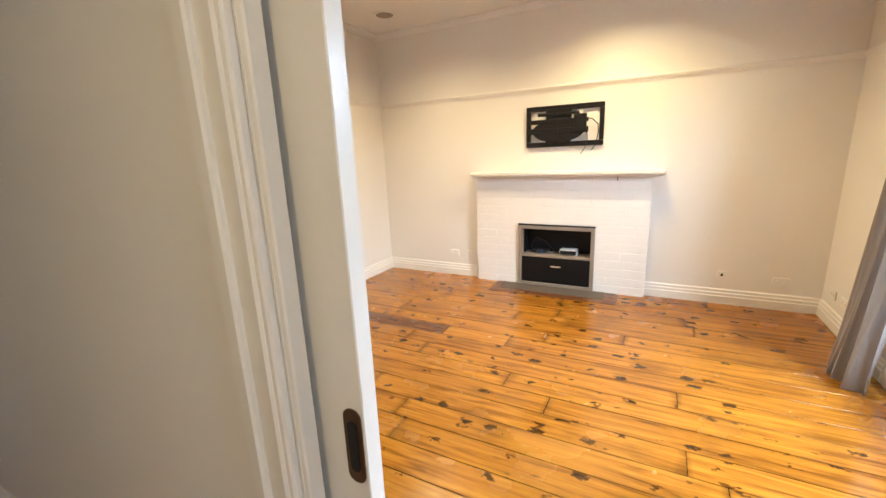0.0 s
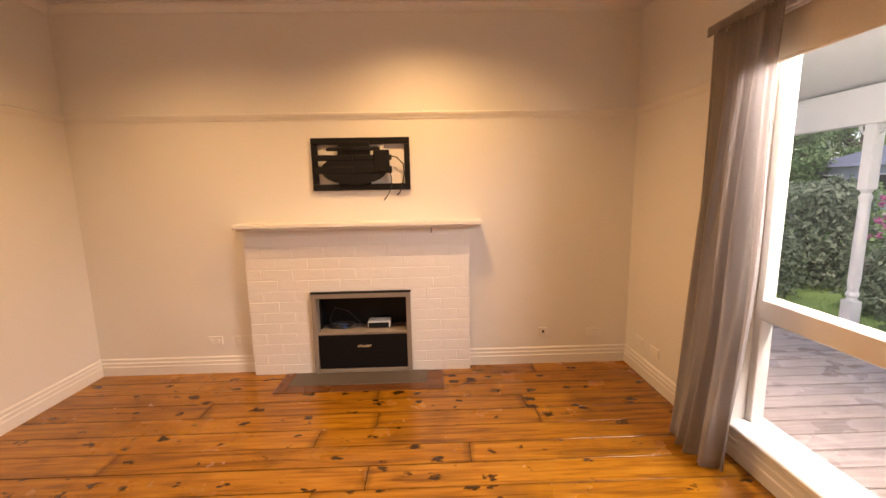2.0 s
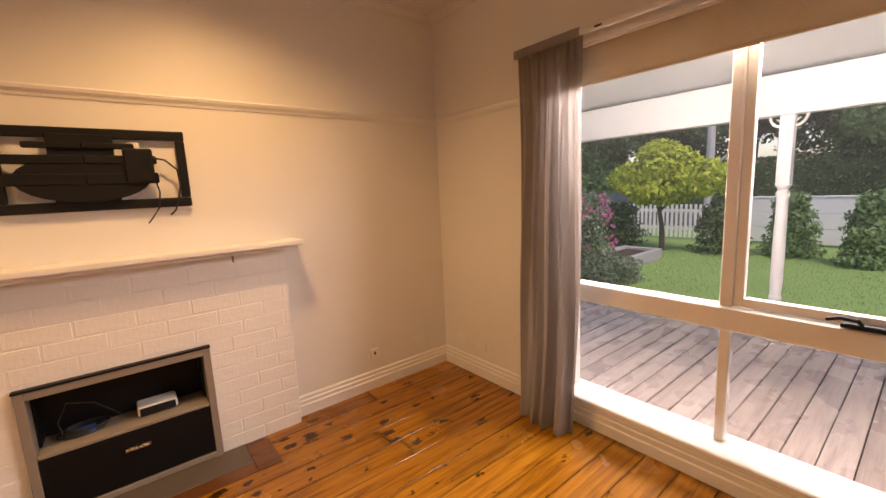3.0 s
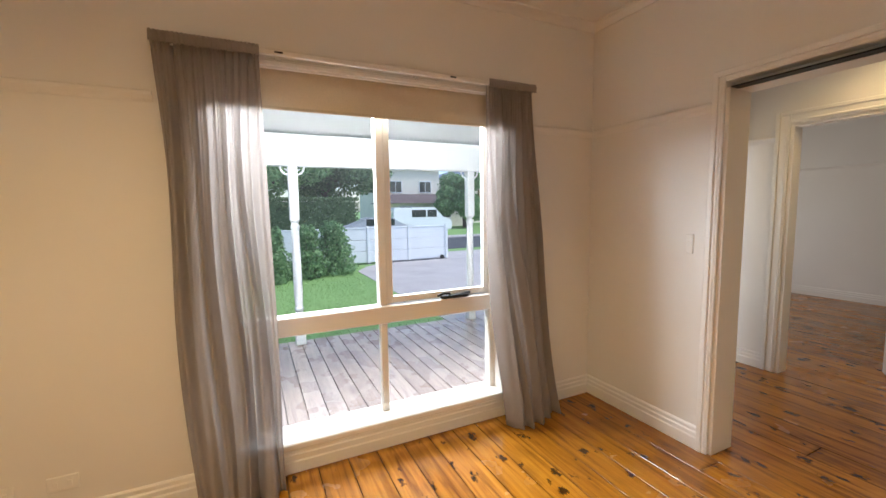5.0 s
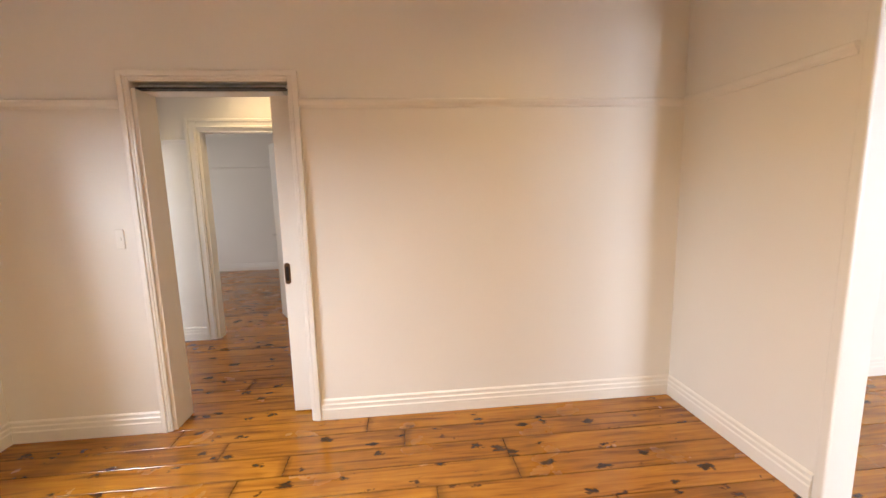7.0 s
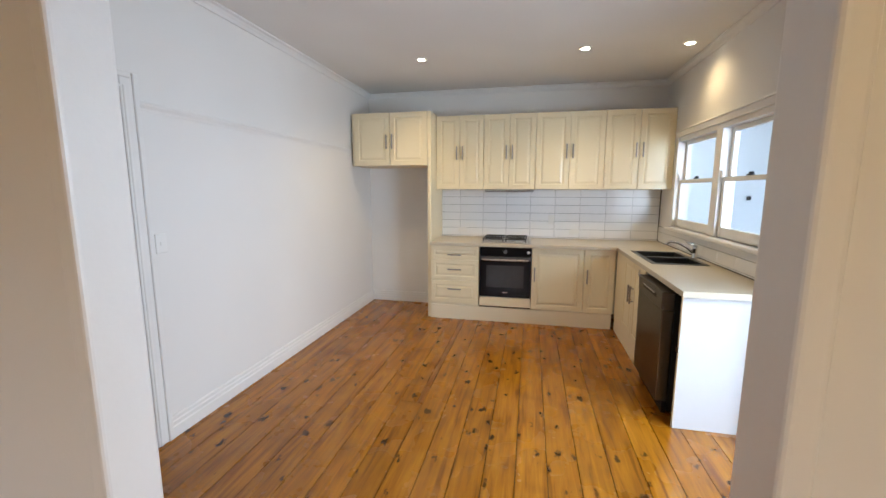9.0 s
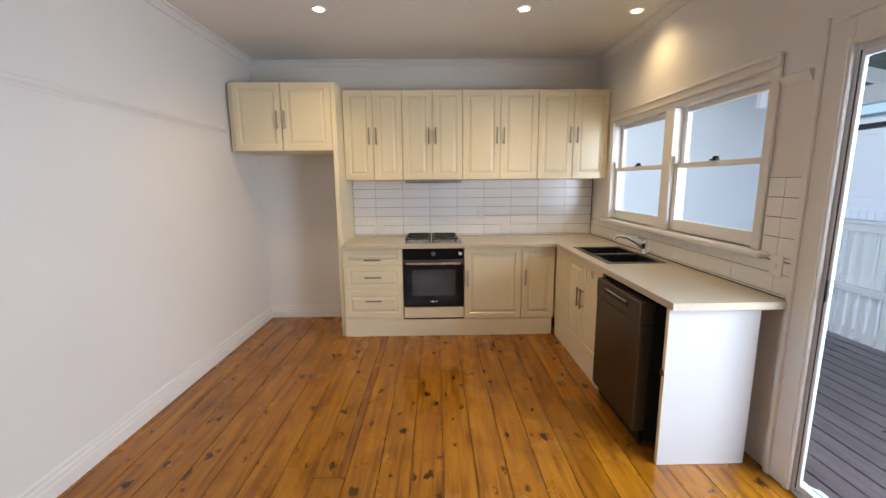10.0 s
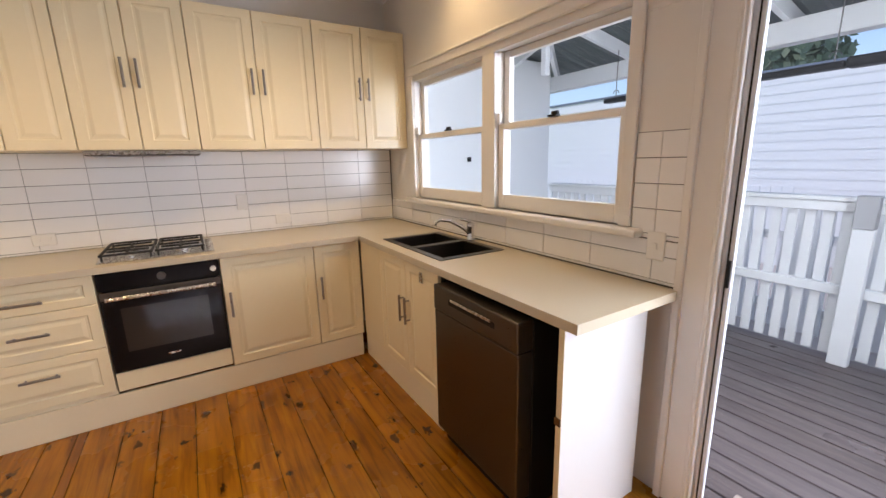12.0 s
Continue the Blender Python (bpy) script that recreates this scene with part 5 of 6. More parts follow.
def tree(name, x, y, base, trunk_h, trunk_r, blobs, size, count, material, label, seed, category="tree"):
    rnd = random.Random(seed)
    t = thing(name, (x, y, base), label, category)
    bm = bmesh.new()
    top = Vector((x + rnd.uniform(-0.1, 0.1) * trunk_h, y + rnd.uniform(-0.1, 0.1) * trunk_h, base + trunk_h))
    mid = Vector((x, y, base)).lerp(top, 0.5) + Vector((rnd.uniform(-0.05, 0.05), rnd.uniform(-0.05, 0.05), 0)) * trunk_h
    tube(bm, [(x, y, base - 0.05), mid, top], [trunk_r * 1.25, trunk_r, trunk_r * 0.7], 10)
    part("trunk", bm, BARK, t)
    for b in blobs:
        bm = bmesh.new()
        c = Vector(b[0])
        start = mid.lerp(top, rnd.uniform(0.3, 1.0))
        tube(bm, [start, start.lerp(c, 0.5) + Vector((0, 0, 0.05 * trunk_h)), c], [trunk_r * 0.5, trunk_r * 0.35, trunk_r * 0.12], 6)
        part("limb", bm, BARK, t)
    vs, fs = [], []
    for c, r in blobs:
        leaves(vs, fs, rnd, c, r, count, size)
    leaf_object("crown", vs, fs, material, t)
    return t


def shrub(name, x, y, base, r, h, material, size, count, label, seed, cone=0.5, group=""):
    rnd = random.Random(seed)
    t = thing(name, (x, y, base), label, "shrub", group)
    bm = bmesh.new()
    for k in range(5):
        a = 2 * math.pi * k / 5 + rnd.uniform(0, 1)
        tube(bm, [(x, y, base - 0.03), (x + 0.25 * r * math.cos(a), y + 0.25 * r * math.sin(a), base + h * 0.4), (x + 0.45 * r * math.cos(a), y + 0.45 * r * math.sin(a), base + h * 0.75)], [0.025, 0.016, 0.006], 6)
    part("stems", bm, BARK, t)
    vs, fs = [], []
    n = 5
    for k in range(n):
        f = (k + 0.5) / n
        rr = r * (1 - cone * f) * rnd.uniform(0.85, 1.1)
        leaves(vs, fs, rnd, (x + rnd.uniform(-0.1, 0.1) * r, y + rnd.uniform(-0.1, 0.1) * r, base + h * f), (rr, rr, h / n * 0.95), count // n, size, 0.3)
    for k in range(14):
        a, rr = rnd.uniform(0, 6.28), r * rnd.uniform(0, 0.5)
        leaves(vs, fs, rnd, (x + rr * math.cos(a), y + rr * math.sin(a), base + h * rnd.uniform(0.9, 1.06)), (0.06, 0.06, 0.16), 22, size, 0.2)
    leaf_object("foliage", vs, fs, material, t)
    return t


G = GROUND_Z
tree("lime_tree", 9.0, 2.0, G, 1.25, 0.06, [((9.0, 2.0, 1.75), (0.75, 0.85, 0.6)), ((8.9, 1.2, 1.45), (0.6, 0.7, 0.5)), ((9.1, 2.8, 1.5), (0.6, 0.65, 0.5)), ((9.0, 2.1, 2.15), (0.5, 0.5, 0.3)), ((8.8, 2.0, 1.2), (0.7, 0.9, 0.45))],
     0.08, 1300, LIME, "small tree with bright lime-green leaves by the fence", 1)
shrub("garden_shrub", 9.6, -0.5, G, 0.62, 1.3, MID_GREEN, 0.055, 4200, "dense green shrub in front of the white fence", 2, 0.45, "shrubs along the fence")
shrub("garden_shrub", 9.0, -1.75, G, 0.55, 1.3, MID_GREEN, 0.055, 4200, "tall pointed green shrub by the fence", 3, 0.6, "shrubs along the fence")
shrub("garden_shrub", 9.3, -2.65, G, 0.60, 1.35, MID_GREEN, 0.055, 4200, "tall pointed green shrub by the fence", 4, 0.6, "shrubs along the fence")
shrub("garden_shrub", 9.8, -3.45, G, 0.68, 1.40, MID_GREEN, 0.055, 4800, "tall bushy green shrub beside the drive", 5, 0.5, "shrubs along the fence")
shrub("garden_shrub", 9.3, 0.75, G, 0.7, 1.15, DARK_GREEN, 0.055, 3200, "dark green shrub beneath the lime tree", 6, 0.3, "shrubs along the fence")
shrub("garden_shrub", 9.5, 3.4, G, 0.8, 1.1, DARK_GREEN, 0.055, 3200, "dark green shrub beneath the lime tree", 7, 0.3, "shrubs along the fence")
shrub("flowering_shrub", 5.6, 2.3, G, 0.85, 1.55, GREY_GREEN, 0.05, 4600, "loose grey-green shrub with pink flowers", 8, 0.35)
shrub("garden_shrub", 4.6, 2.0, G, 0.55, 0.8, GREY_GREEN, 0.04, 2600, "low grey-green lavender bush beside the deck", 9, 0.3)
shrub("garden_shrub", 4.2, 1.1, G, 0.5, 0.45, GREY_GREEN, 0.035, 2400, "low spreading grey-green ground cover", 10, 0.3)
shrub("garden_shrub", 5.2, 1.2, G, 0.55, 0.40, GREY_GREEN, 0.035, 2400, "low spreading grey-green ground cover", 11, 0.3)
shrub("garden_shrub", 7.2, 3.6, G, 0.9, 1.3, MID_GREEN, 0.055, 4200, "rounded green shrub in the front garden", 12, 0.3)
shrub("garden_shrub", 4.0, 3.4, G, 0.7, 1.0, GREY_GREEN, 0.045, 2600, "silvery shrub at the end of the verandah", 13, 0.3)
shrub("garden_shrub", 5.3, 3.7, G, 1.0, 1.75, GREY_GREEN, 0.055, 5200, "tall loose grey-green shrub near the verandah", 14, 0.3)
shrub("garden_shrub", 4.7, 5.0, G, 1.0, 1.55, MID_GREEN, 0.055, 4600, "bushy green shrub at the garden's side", 15, 0.3)
shrub("garden_shrub", 7.4, 5.6, G, 1.1, 1.7, MID_GREEN, 0.06, 4600, "bushy green shrub at the garden's side", 16, 0.3)
rnd = random.Random(31)
fl = bpy.data.objects["flowering_shrub"]
vs, fs = [], []
for k in range(80):
    a, h = rnd.uniform(0, 6.28), rnd.uniform(0.45, 1.6)
    rr = 0.85 * (1 - 0.3 * h / 1.5) * rnd.uniform(0.85, 1.05)
    leaves(vs, fs, rnd, (5.6 + rr * math.cos(a), 2.3 + rr * math.sin(a), G + h), (0.05, 0.05, 0.05), 14, 0.032, 0.3)
leaf_object("flowers", vs, fs, PINK, fl, "clusters of small pink flowers")
# stone planter
pl = thing("raised_planter", (6.8, 1.85, G), "low grey stone planter box on the lawn", "planter")
for b in ((5.9, 7.7, 1.45, 1.57), (5.9, 7.7, 2.25, 2.37), (5.9, 6.02, 1.571, 2.249), (7.58, 7.7, 1.571, 2.249)):
    part("edge", block(*b, G, G + 0.25, bevel=0.01), STONE, pl)
part("soil", block(6.02, 7.58, 1.57, 2.25, G, G + 0.19), SOIL, pl)
# lawn blades near the house
rnd = random.Random(77)
vs, fs = [], []
for _ in range(16000):
    x, y = rnd.uniform(2.6, 9.6), rnd.uniform(-4.1, 3.0)
    a, h, w = rnd.uniform(0, 6.28), rnd.uniform(0.02, 0.045), 0.004
    k = len(vs)
    vs += [Vector((x - w * math.cos(a), y - w * math.sin(a), G)), Vector((x + w * math.cos(a), y + w * math.sin(a), G)), Vector((x + rnd.uniform(-0.02, 0.02), y + rnd.uniform(-0.02, 0.02), G + h))]
    fs.append((k, k + 1, k + 2))
me = bpy.data.meshes.new("grass")
me.from_pydata(vs, [], fs)
me.materials.append(GRASS)
tagged(new("grass", me), "short green lawn grass in front of the verandah", "grass", kind="stuff")

# ---- fences ----
fence = thing("panel_fence", (11.3, -3.0, G), "white horizontal panel fence along the front garden", "fence")
x = 11.35
for k in range(6):
    y1 = 1.1 - 1.5 * k
    y0 = y1 - 1.5
    part("post", block(x - 0.05, x + 0.05, y1 - 0.05, y1 + 0.05, G - 0.1, 0.90, bevel=0.008), FENCE, fence)
    for z0, z1 in ((G + 0.06, G + 0.44), (G + 0.45, G + 0.83), (G + 0.84, G + 1.22)):
        part("panel", block(x - 0.022, x + 0.022, y0 + 0.052, y1 - 0.052, z0, z1, bevel=0.008), FENCE, fence)
    part("cap", block(x - 0.04, x + 0.04, y0 + 0.052, y1 - 0.052, G + 1.225, G + 1.27, bevel=0.008), FENCE, fence)
part("post", block(x - 0.05, x + 0.05, -7.95, -7.85, G - 0.1, 0.90, bevel=0.008), FENCE, fence)
for y in (-5.4, -7.7):
    bm = bmesh.new()
    tube(bm, [(x - 0.09, y, G + 0.08), (x - 0.03, y, G + 0.08)], 0.08, 14)
    part("wheel", bm, TYRE, fence)
bm = bmesh.new()
cuboid(bm, x - 0.1, x - 0.06, -7.9, -4.5, G + 0.012, G + 0.03)
part("track", bm, BLACK, fence)
pk = thing("picket_fence", (11.2, 4.0, G), "white picket fence at the garden's far corner", "fence")
pmesh = None
for k in range(46):
    y = 1.35 + 0.13 * k
    if pmesh is None:
        bm = bmesh.new()
        cuboid(bm, -0.01, 0.01, -0.035, 0.035, 0, 1.0, bevel=0.003)
        pmesh = bpy.data.meshes.new("picket")
        bm.to_mesh(pmesh)
        bm.free()
        pmesh.materials.append(FENCE)
    ob = new("picket", pmesh)
    ob.parent = pk
    ob.location = Vector((11.2, y, G + 0.06)) - origin(pk)
for z in (G + 0.3, G + 0.85):
    part("rail", block(11.215, 11.25, 1.2, 7.4, z, z + 0.07, bevel=0.004), FENCE, pk)


# ---- beyond the road ----
def hedge(x0, x1, y0, y1, h, seed, label):
    t = thing("hedge", ((x0 + x1) / 2, (y0 + y1) / 2, G), label, "hedge")
    part("core", block(x0 + 0.15, x1 - 0.15, y0 + 0.15, y1 - 0.15, G, G + h - 0.15, bevel=0.1), DARK_GREEN, t)
    rnd = random.Random(seed)
    vs, fs = [], []
    for _ in range(int(260 * (y1 - y0) * h / 2)):
        p = (rnd.choice((x0, rnd.uniform(x0, x1))), rnd.uniform(y0, y1), G + rnd.uniform(0, h))
        if p[0] != x0:
            p = (p[0], p[1], G + h)
        leaves(vs, fs, rnd, p, (0.1, 0.12, 0.12), 3, 0.09, 0.3)
    leaf_object("foliage", vs, fs, DARK_GREEN, t)


hedge(23.6, 25.0, -7.6, 9.0, 2.6, 41, "tall clipped dark hedge across the road")


def big_tree(x, y, h, r, material, label, seed):
    rnd = random.Random(seed)
    blobs = []
    for k in range(12):
        a, f = rnd.uniform(0, 6.28), rnd.uniform(0.2, 0.85)
        blobs.append(((x + r * f * math.cos(a), y + r * f * math.sin(a), G + h * rnd.uniform(0.30, 0.85)), (r * 0.46, r * 0.46, h * 0.18)))
    tree("tree", x, y, G, h * 0.5, 0.03 * h, blobs, 0.18, 1100, material, label, seed)


big_tree(27.0, 4.5, 9.5, 4.2, DARK_GREEN, "large dark pine-like tree across the road", 51)
big_tree(28.0, -1.5, 8.5, 4.6, MID_GREEN, "tall leafy green tree across the road", 52)
big_tree(30.0, -7.0, 8.0, 3.8, DARK_GREEN, "broad dark tree behind the hedge", 53)
big_tree(26.5, 10.0, 10.0, 4.5, DARK_GREEN, "large dark tree across the road", 54)
big_tree(33.0, 1.0, 11.0, 5.0, DARK_GREEN, "large dark tree behind the hedge", 55)
big_tree(33.0, -20.5, 5.4, 2.7, MID_GREEN, "round green street tree by the far pavement", 56)
big_tree(36.0, -27.0, 6.0, 2.8, GOLD_GREEN, "street tree with yellowing leaves", 57)
big_tree(23.8, 12.6, 5.5, 2.2, MID_GREEN, "green street tree beyond the garden", 58)
big_tree(38.0, 24.0, 11.0, 5.0, DARK_GREEN, "tall dark tree behind the houses", 60)
big_tree(36.0, 32.0, 10.0, 5.0, MID_GREEN, "tall green tree behind the houses", 65)
big_tree(30.0, 40.0, 9.0, 4.5, DARK_GREEN, "tall dark tree far along the road", 66)
big_tree(24.0, 27.0, 7.0, 3.4, MID_GREEN, "green street tree far along the road", 59)
for k, (bx, by, br, bh) in enumerate(((33, -24, 1.2, 1.6), (30, 8, 1.5, 1.8), (27, 15, 1.4, 1.6))):
    shrub("garden_shrub", bx, by, G, br, bh, DARK_GREEN, 0.12, 900, "dark shrub in a garden across the road", 61 + k, 0.3)
tagged(finish("low_wall", block(31.0, 31.2, -40, -21.5, G, G + 1.1, bevel=0.02), FENCE), "low white garden wall across the road", "wall")


def house(x, y, w, d, h, storeys, wall_mat, roof_mat, label, hip=1.8):
    """A house whose front faces the road (towards -x), with windows on each storey and a hipped roof."""
    t = thing("house", (x, y, G), label, "house")
    part("wall", block(x, x + d, y - w / 2, y + w / 2, G, G + h), wall_mat, t)
    bm = bmesh.new()
    e = 0.5
    lo = [bm.verts.new(v) for v in ((x - e, y - w / 2 - e, G + h), (x + d + e, y - w / 2 - e, G + h), (x + d + e, y + w / 2 + e, G + h), (x - e, y + w / 2 + e, G + h))]
    a, b = bm.verts.new((x + d / 2, y - w / 2 + d / 2.2, G + h + hip)), bm.verts.new((x + d / 2, y + w / 2 - d / 2.2, G + h + hip))
    bm.faces.new(lo[::-1])
    bm.faces.new((lo[0], lo[1], a))
    bm.faces.new((lo[1], lo[2], b, a))
    bm.faces.new((lo[2], lo[3], b))
    bm.faces.new((lo[3], lo[0], a, b))
    part("roof", bm, roof_mat, t)
    n = max(2, int(w / 3.2))
    for s in range(storeys):
        for k in range(n):
            yc = y - w / 2 + (k + 0.5) * w / n
            zc = G + 0.9 + s * 2.8
            wd = part("window", block(x - 0.06, x + 0.05, yc - 0.75, yc + 0.75, zc, zc + 1.3, bevel=0.01), WHITE, t)
            part("pane", block(x - 0.075, x - 0.062, yc - 0.66, yc - 0.03, zc + 0.08, zc + 1.22), DARK_GLASS, wd)
            part("pane", block(x - 0.075, x - 0.062, yc + 0.03, yc + 0.66, zc + 0.08, zc + 1.22), DARK_GLASS, wd)
    return t


house(40, -17.5, 7, 9, 6.4, 2, RENDER, ROOF_TILE, "two-storey cream rendered house across the road", 0.5)
house(37, -18.0, 9, 3, 2.5, 1, RENDER, ROOF_TILE, "single-storey garage wing with a dark tiled roof", 1.0)
house(44, -30, 12, 10, 5.8, 2, RENDER, SLATE_ROOF, "pale two-storey house further along the road")
house(25.5, 20.0, 11, 8, 2.7, 1, WEATHERED, SLATE_ROOF, "single-storey house with a blue-grey hipped roof", 1.9)
house(16, 36, 12, 8, 3.0, 1, RENDER, SLATE_ROOF, "weatherboard house far along the road", 1.9)


def car(name, x, y, length, width, height, van, paint_mat, label):
    """A parked vehicle pointing along y."""
    t = thing(name, (x, y, G), label, "car" if not van else "van")
    L, H = length, height
    if van:
        prof = [(0.0, 0.35), (0.0, 1.0), (0.12, 1.15), (0.75, 1.25), (1.35, H), (L - 0.1, H), (L, H - 0.2), (L, 0.35)]
    else:
        prof = [(0.0, 0.35), (0.0, 0.75), (0.2, 0.88), (1.15, 0.98), (1.9, H), (3.1, H), (3.9, 1.02), (L, 0.95), (L, 0.35)]
    bm = bmesh.new()
    ra = [bm.verts.new((x - width / 2, y - L / 2 + p, G + q)) for p, q in prof]
    rb = [bm.verts.new((x + width / 2, y - L / 2 + p, G + q)) for p, q in prof]
    n = len(prof)
    for k in range(n):
        bm.faces.new((ra[k], ra[(k + 1) % n], rb[(k + 1) % n], rb[k]))
    bm.faces.new(ra)
    bm.faces.new(rb[::-1])
    bmesh.ops.bevel(bm, geom=bm.edges[:], offset=0.06, segments=2, affect="EDGES")
    part("body", bm, paint_mat, t)
    zw0, zw1 = (1.3, H - 0.18) if van else (1.02, H - 0.08)
    spans = ((1.25, 2.0), (2.1, 3.2)) if van else ((1.75, 2.45), (2.5, 3.35))
    for a, b in spans:
        for s in (-1, 1):
            px = x + s * (width / 2 + 0.004)
            part("window", block(px - 0.006, px + 0.006, y - L / 2 + a, y - L / 2 + b, G + zw0, G + zw1, bevel=0.005), DARK_GLASS, t)
    if van:
        bm = bmesh.new()
        vs = [bm.verts.new((x + sx, y - L / 2 + p, G + q)) for sx, p, q in ((-width * 0.42, 0.80, 1.31), (width * 0.42, 0.80, 1.31), (width * 0.40, 1.27, H - 0.14), (-width * 0.40, 1.27, H - 0.14))]
        for v in vs:
            v.co.y -= 0.035
        bm.faces.new(vs)
        ob = part("windscreen", bm, DARK_GLASS, t)
        mod = ob.modifiers.new("thickness", "SOLIDIFY")
        mod.thickness = 0.01
    for p in (0.85, L - 0.85):
        for s in (-1, 1):
            bm = bmesh.new()
            px = x + s * (width / 2 - 0.1)
            tube(bm, [(px - 0.11, y - L / 2 + p, G + 0.33), (px + 0.11, y - L / 2 + p, G + 0.33)], 0.33, 18)
            w = part("wheel", bm, TYRE, t)
            bm = bmesh.new()
            tube(bm, [(px + s * 0.112, y - L / 2 + p, G + 0.33), (px + s * 0.122, y - L / 2 + p, G + 0.33)], 0.2, 14)
            part("rim", bm, STEEL, w)
    for s in (-1, 1):
        bm = bmesh.new()
        cuboid(bm, x + s * width * 0.36 - 0.12, x + s * width * 0.36 + 0.12, y - L / 2 - 0.012, y - L / 2 + 0.02, G + 0.75, G + 0.9, bevel=0.01)
        part("headlight", bm, GLASS, t)


car("van", 25.6, -12.6, 4.6, 1.8, 2.0, True, CAR_WHITE, "white van parked across the road")
car("parked_car", 19.8, -8.0, 4.4, 1.75, 1.45, False, CAR_GREY, "silver-grey car parked beside the road")
sg = thing("road_sign", (22.4, 28.7, G), "yellow diamond road sign on a grey pole", "sign")
bm = bmesh.new()
tube(bm, [(22.4, 28.7, G), (22.4, 28.7, 4.0)], 0.04, 8)
part("pole", bm, STEEL, sg)
bm = bmesh.new()
for v in ((0, 0.55), (0.55, 0), (0, -0.55), (-0.55, 0)):
    bm.verts.new((22.4 + 0.6 * v[0], 28.64, 3.3 + v[1]))
bm.faces.new(list(bm.verts))
ob = part("plate", bm, YELLOW, sg)
mod = ob.modifiers.new("thickness", "SOLIDIFY")
mod.thickness = 0.02
pole = thing("power_pole", (14.0, 2.6, G), "grey timber power pole beside the road", "pole")
bm = bmesh.new()
tube(bm, [(14.0, 2.6, G), (14.0, 2.6, 9.0)], [0.14, 0.10], 10)
part("shaft", bm, STONE, pole)
bm = bmesh.new()
tube(bm, [(14.0, 2.6, 1.9), (14.0, 2.4, 1.9), (14.0, 2.0, 2.2)], 0.04, 6)
part("stay", bm, STONE, pole)

# ---- deck behind the kitchen ----
finish("pavement_side", block(-14.0, -2.0, 2.36, 7.0, GROUND_Z - 0.05, GROUND_Z + 0.012), CONCRETE, kind="structure")
bd = thing("kitchen_deck", (-6.4, 1.2, DECK_Z), "dark stained timber deck outside the kitchen", "deck")
part("joists", block(-9.0, -2.6, 0.13, 2.35, GROUND_Z, DECK_Z - 0.03), FLOOR_DARK, bd)
kmesh = None
for k in range(16):
    y = 0.13 + 0.139 * k
    if kmesh is None:
        bm = bmesh.new()
        cuboid(bm, -3.2, 3.2, -0.0665, 0.0665, -0.024, 0.0)
        bmesh.ops.bevel(bm, geom=[e for e in bm.edges if all(v.co.z > -0.001 for v in e.verts)], offset=0.004, segments=2, affect="EDGES")
        kmesh = bpy.data.meshes.new("deck_board")
        bm.to_mesh(kmesh)
        bm.free()
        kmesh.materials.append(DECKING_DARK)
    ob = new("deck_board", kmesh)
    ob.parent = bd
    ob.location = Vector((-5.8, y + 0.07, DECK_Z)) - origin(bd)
tagged(finish("threshold_board", block(-6.0, -4.65, 0.128, 0.30, DECK_Z + 0.002, DECK_Z + 0.032, bevel=0.005), DECKING), "pale weathered timber threshold step", "threshold")
wall("wall_deck_west", "y", 0.12, 2.19, -9.12, -9.0, GROUND_Z, 2.51, material=WHITE)
tagged(finish("wall_hook", block(-8.998, -8.97, 0.98, 1.02, 1.42, 1.47, bevel=0.006), BLACK), "small dark bracket on the deck's white wall", "bracket")
bal = thing("balustrade", (-6.4, 2.28, DECK_Z), "white timber balustrade with narrow pickets", "balustrade")
pmesh = None
for k in range(62):
    xx = -8.95 + 0.103 * k
    if pmesh is None:
        bm = bmesh.new()
        cuboid(bm, -0.032, 0.032, -0.01, 0.01, 0, 1.06, bevel=0.002)
        pmesh = bpy.data.meshes.new("picket")
        bm.to_mesh(pmesh)
        bm.free()
        pmesh.materials.append(WHITE)
    ob = new("picket", pmesh)
    ob.parent = bal
    ob.location = Vector((xx, 2.30, DECK_Z + 0.03)) - origin(bal)
for z in (0.44, 1.03):
    part("rail", block(-9.0, -2.6, 2.24, 2.288, z, z + 0.07, bevel=0.004), WHITE, bal)
part("top_rail", block(-9.0, -2.6, 2.22, 2.34, 1.101, 1.135, bevel=0.006), WHITE, bal)
for xx in (-6.165, -3.85):
    p = part("post", block(xx - 0.055, xx + 0.055, 2.17, 2.239, DECK_Z, 0.93, bevel=0.004), WHITE, bal)
    part("post_cap", block(xx - 0.055, xx + 0.055, 2.16, 2.245, 0.931, 1.15, bevel=0.004), STONE, p, "grey metal post cap")
nr = thing("deck_roof", (-6.4, 1.3, 2.3), "white open-raftered roof over the kitchen deck", "deck roof")
part("beam", block(-9.12, -2.6, 2.20, 2.32, 2.20, 2.36, bevel=0.004), WHITE, nr)
part("soffit", block(-9.12, -2.6, 0.121, 1.30, 2.52, 2.54), SOFFIT, nr)
part("ridge", block(-8.3, -2.6, 1.31, 1.37, 2.45, 2.60, bevel=0.003), WHITE, nr)
part("king_post", block(-8.35, -8.29, 1.38, 1.44, 2.20, 2.62, bevel=0.003), WHITE, nr)


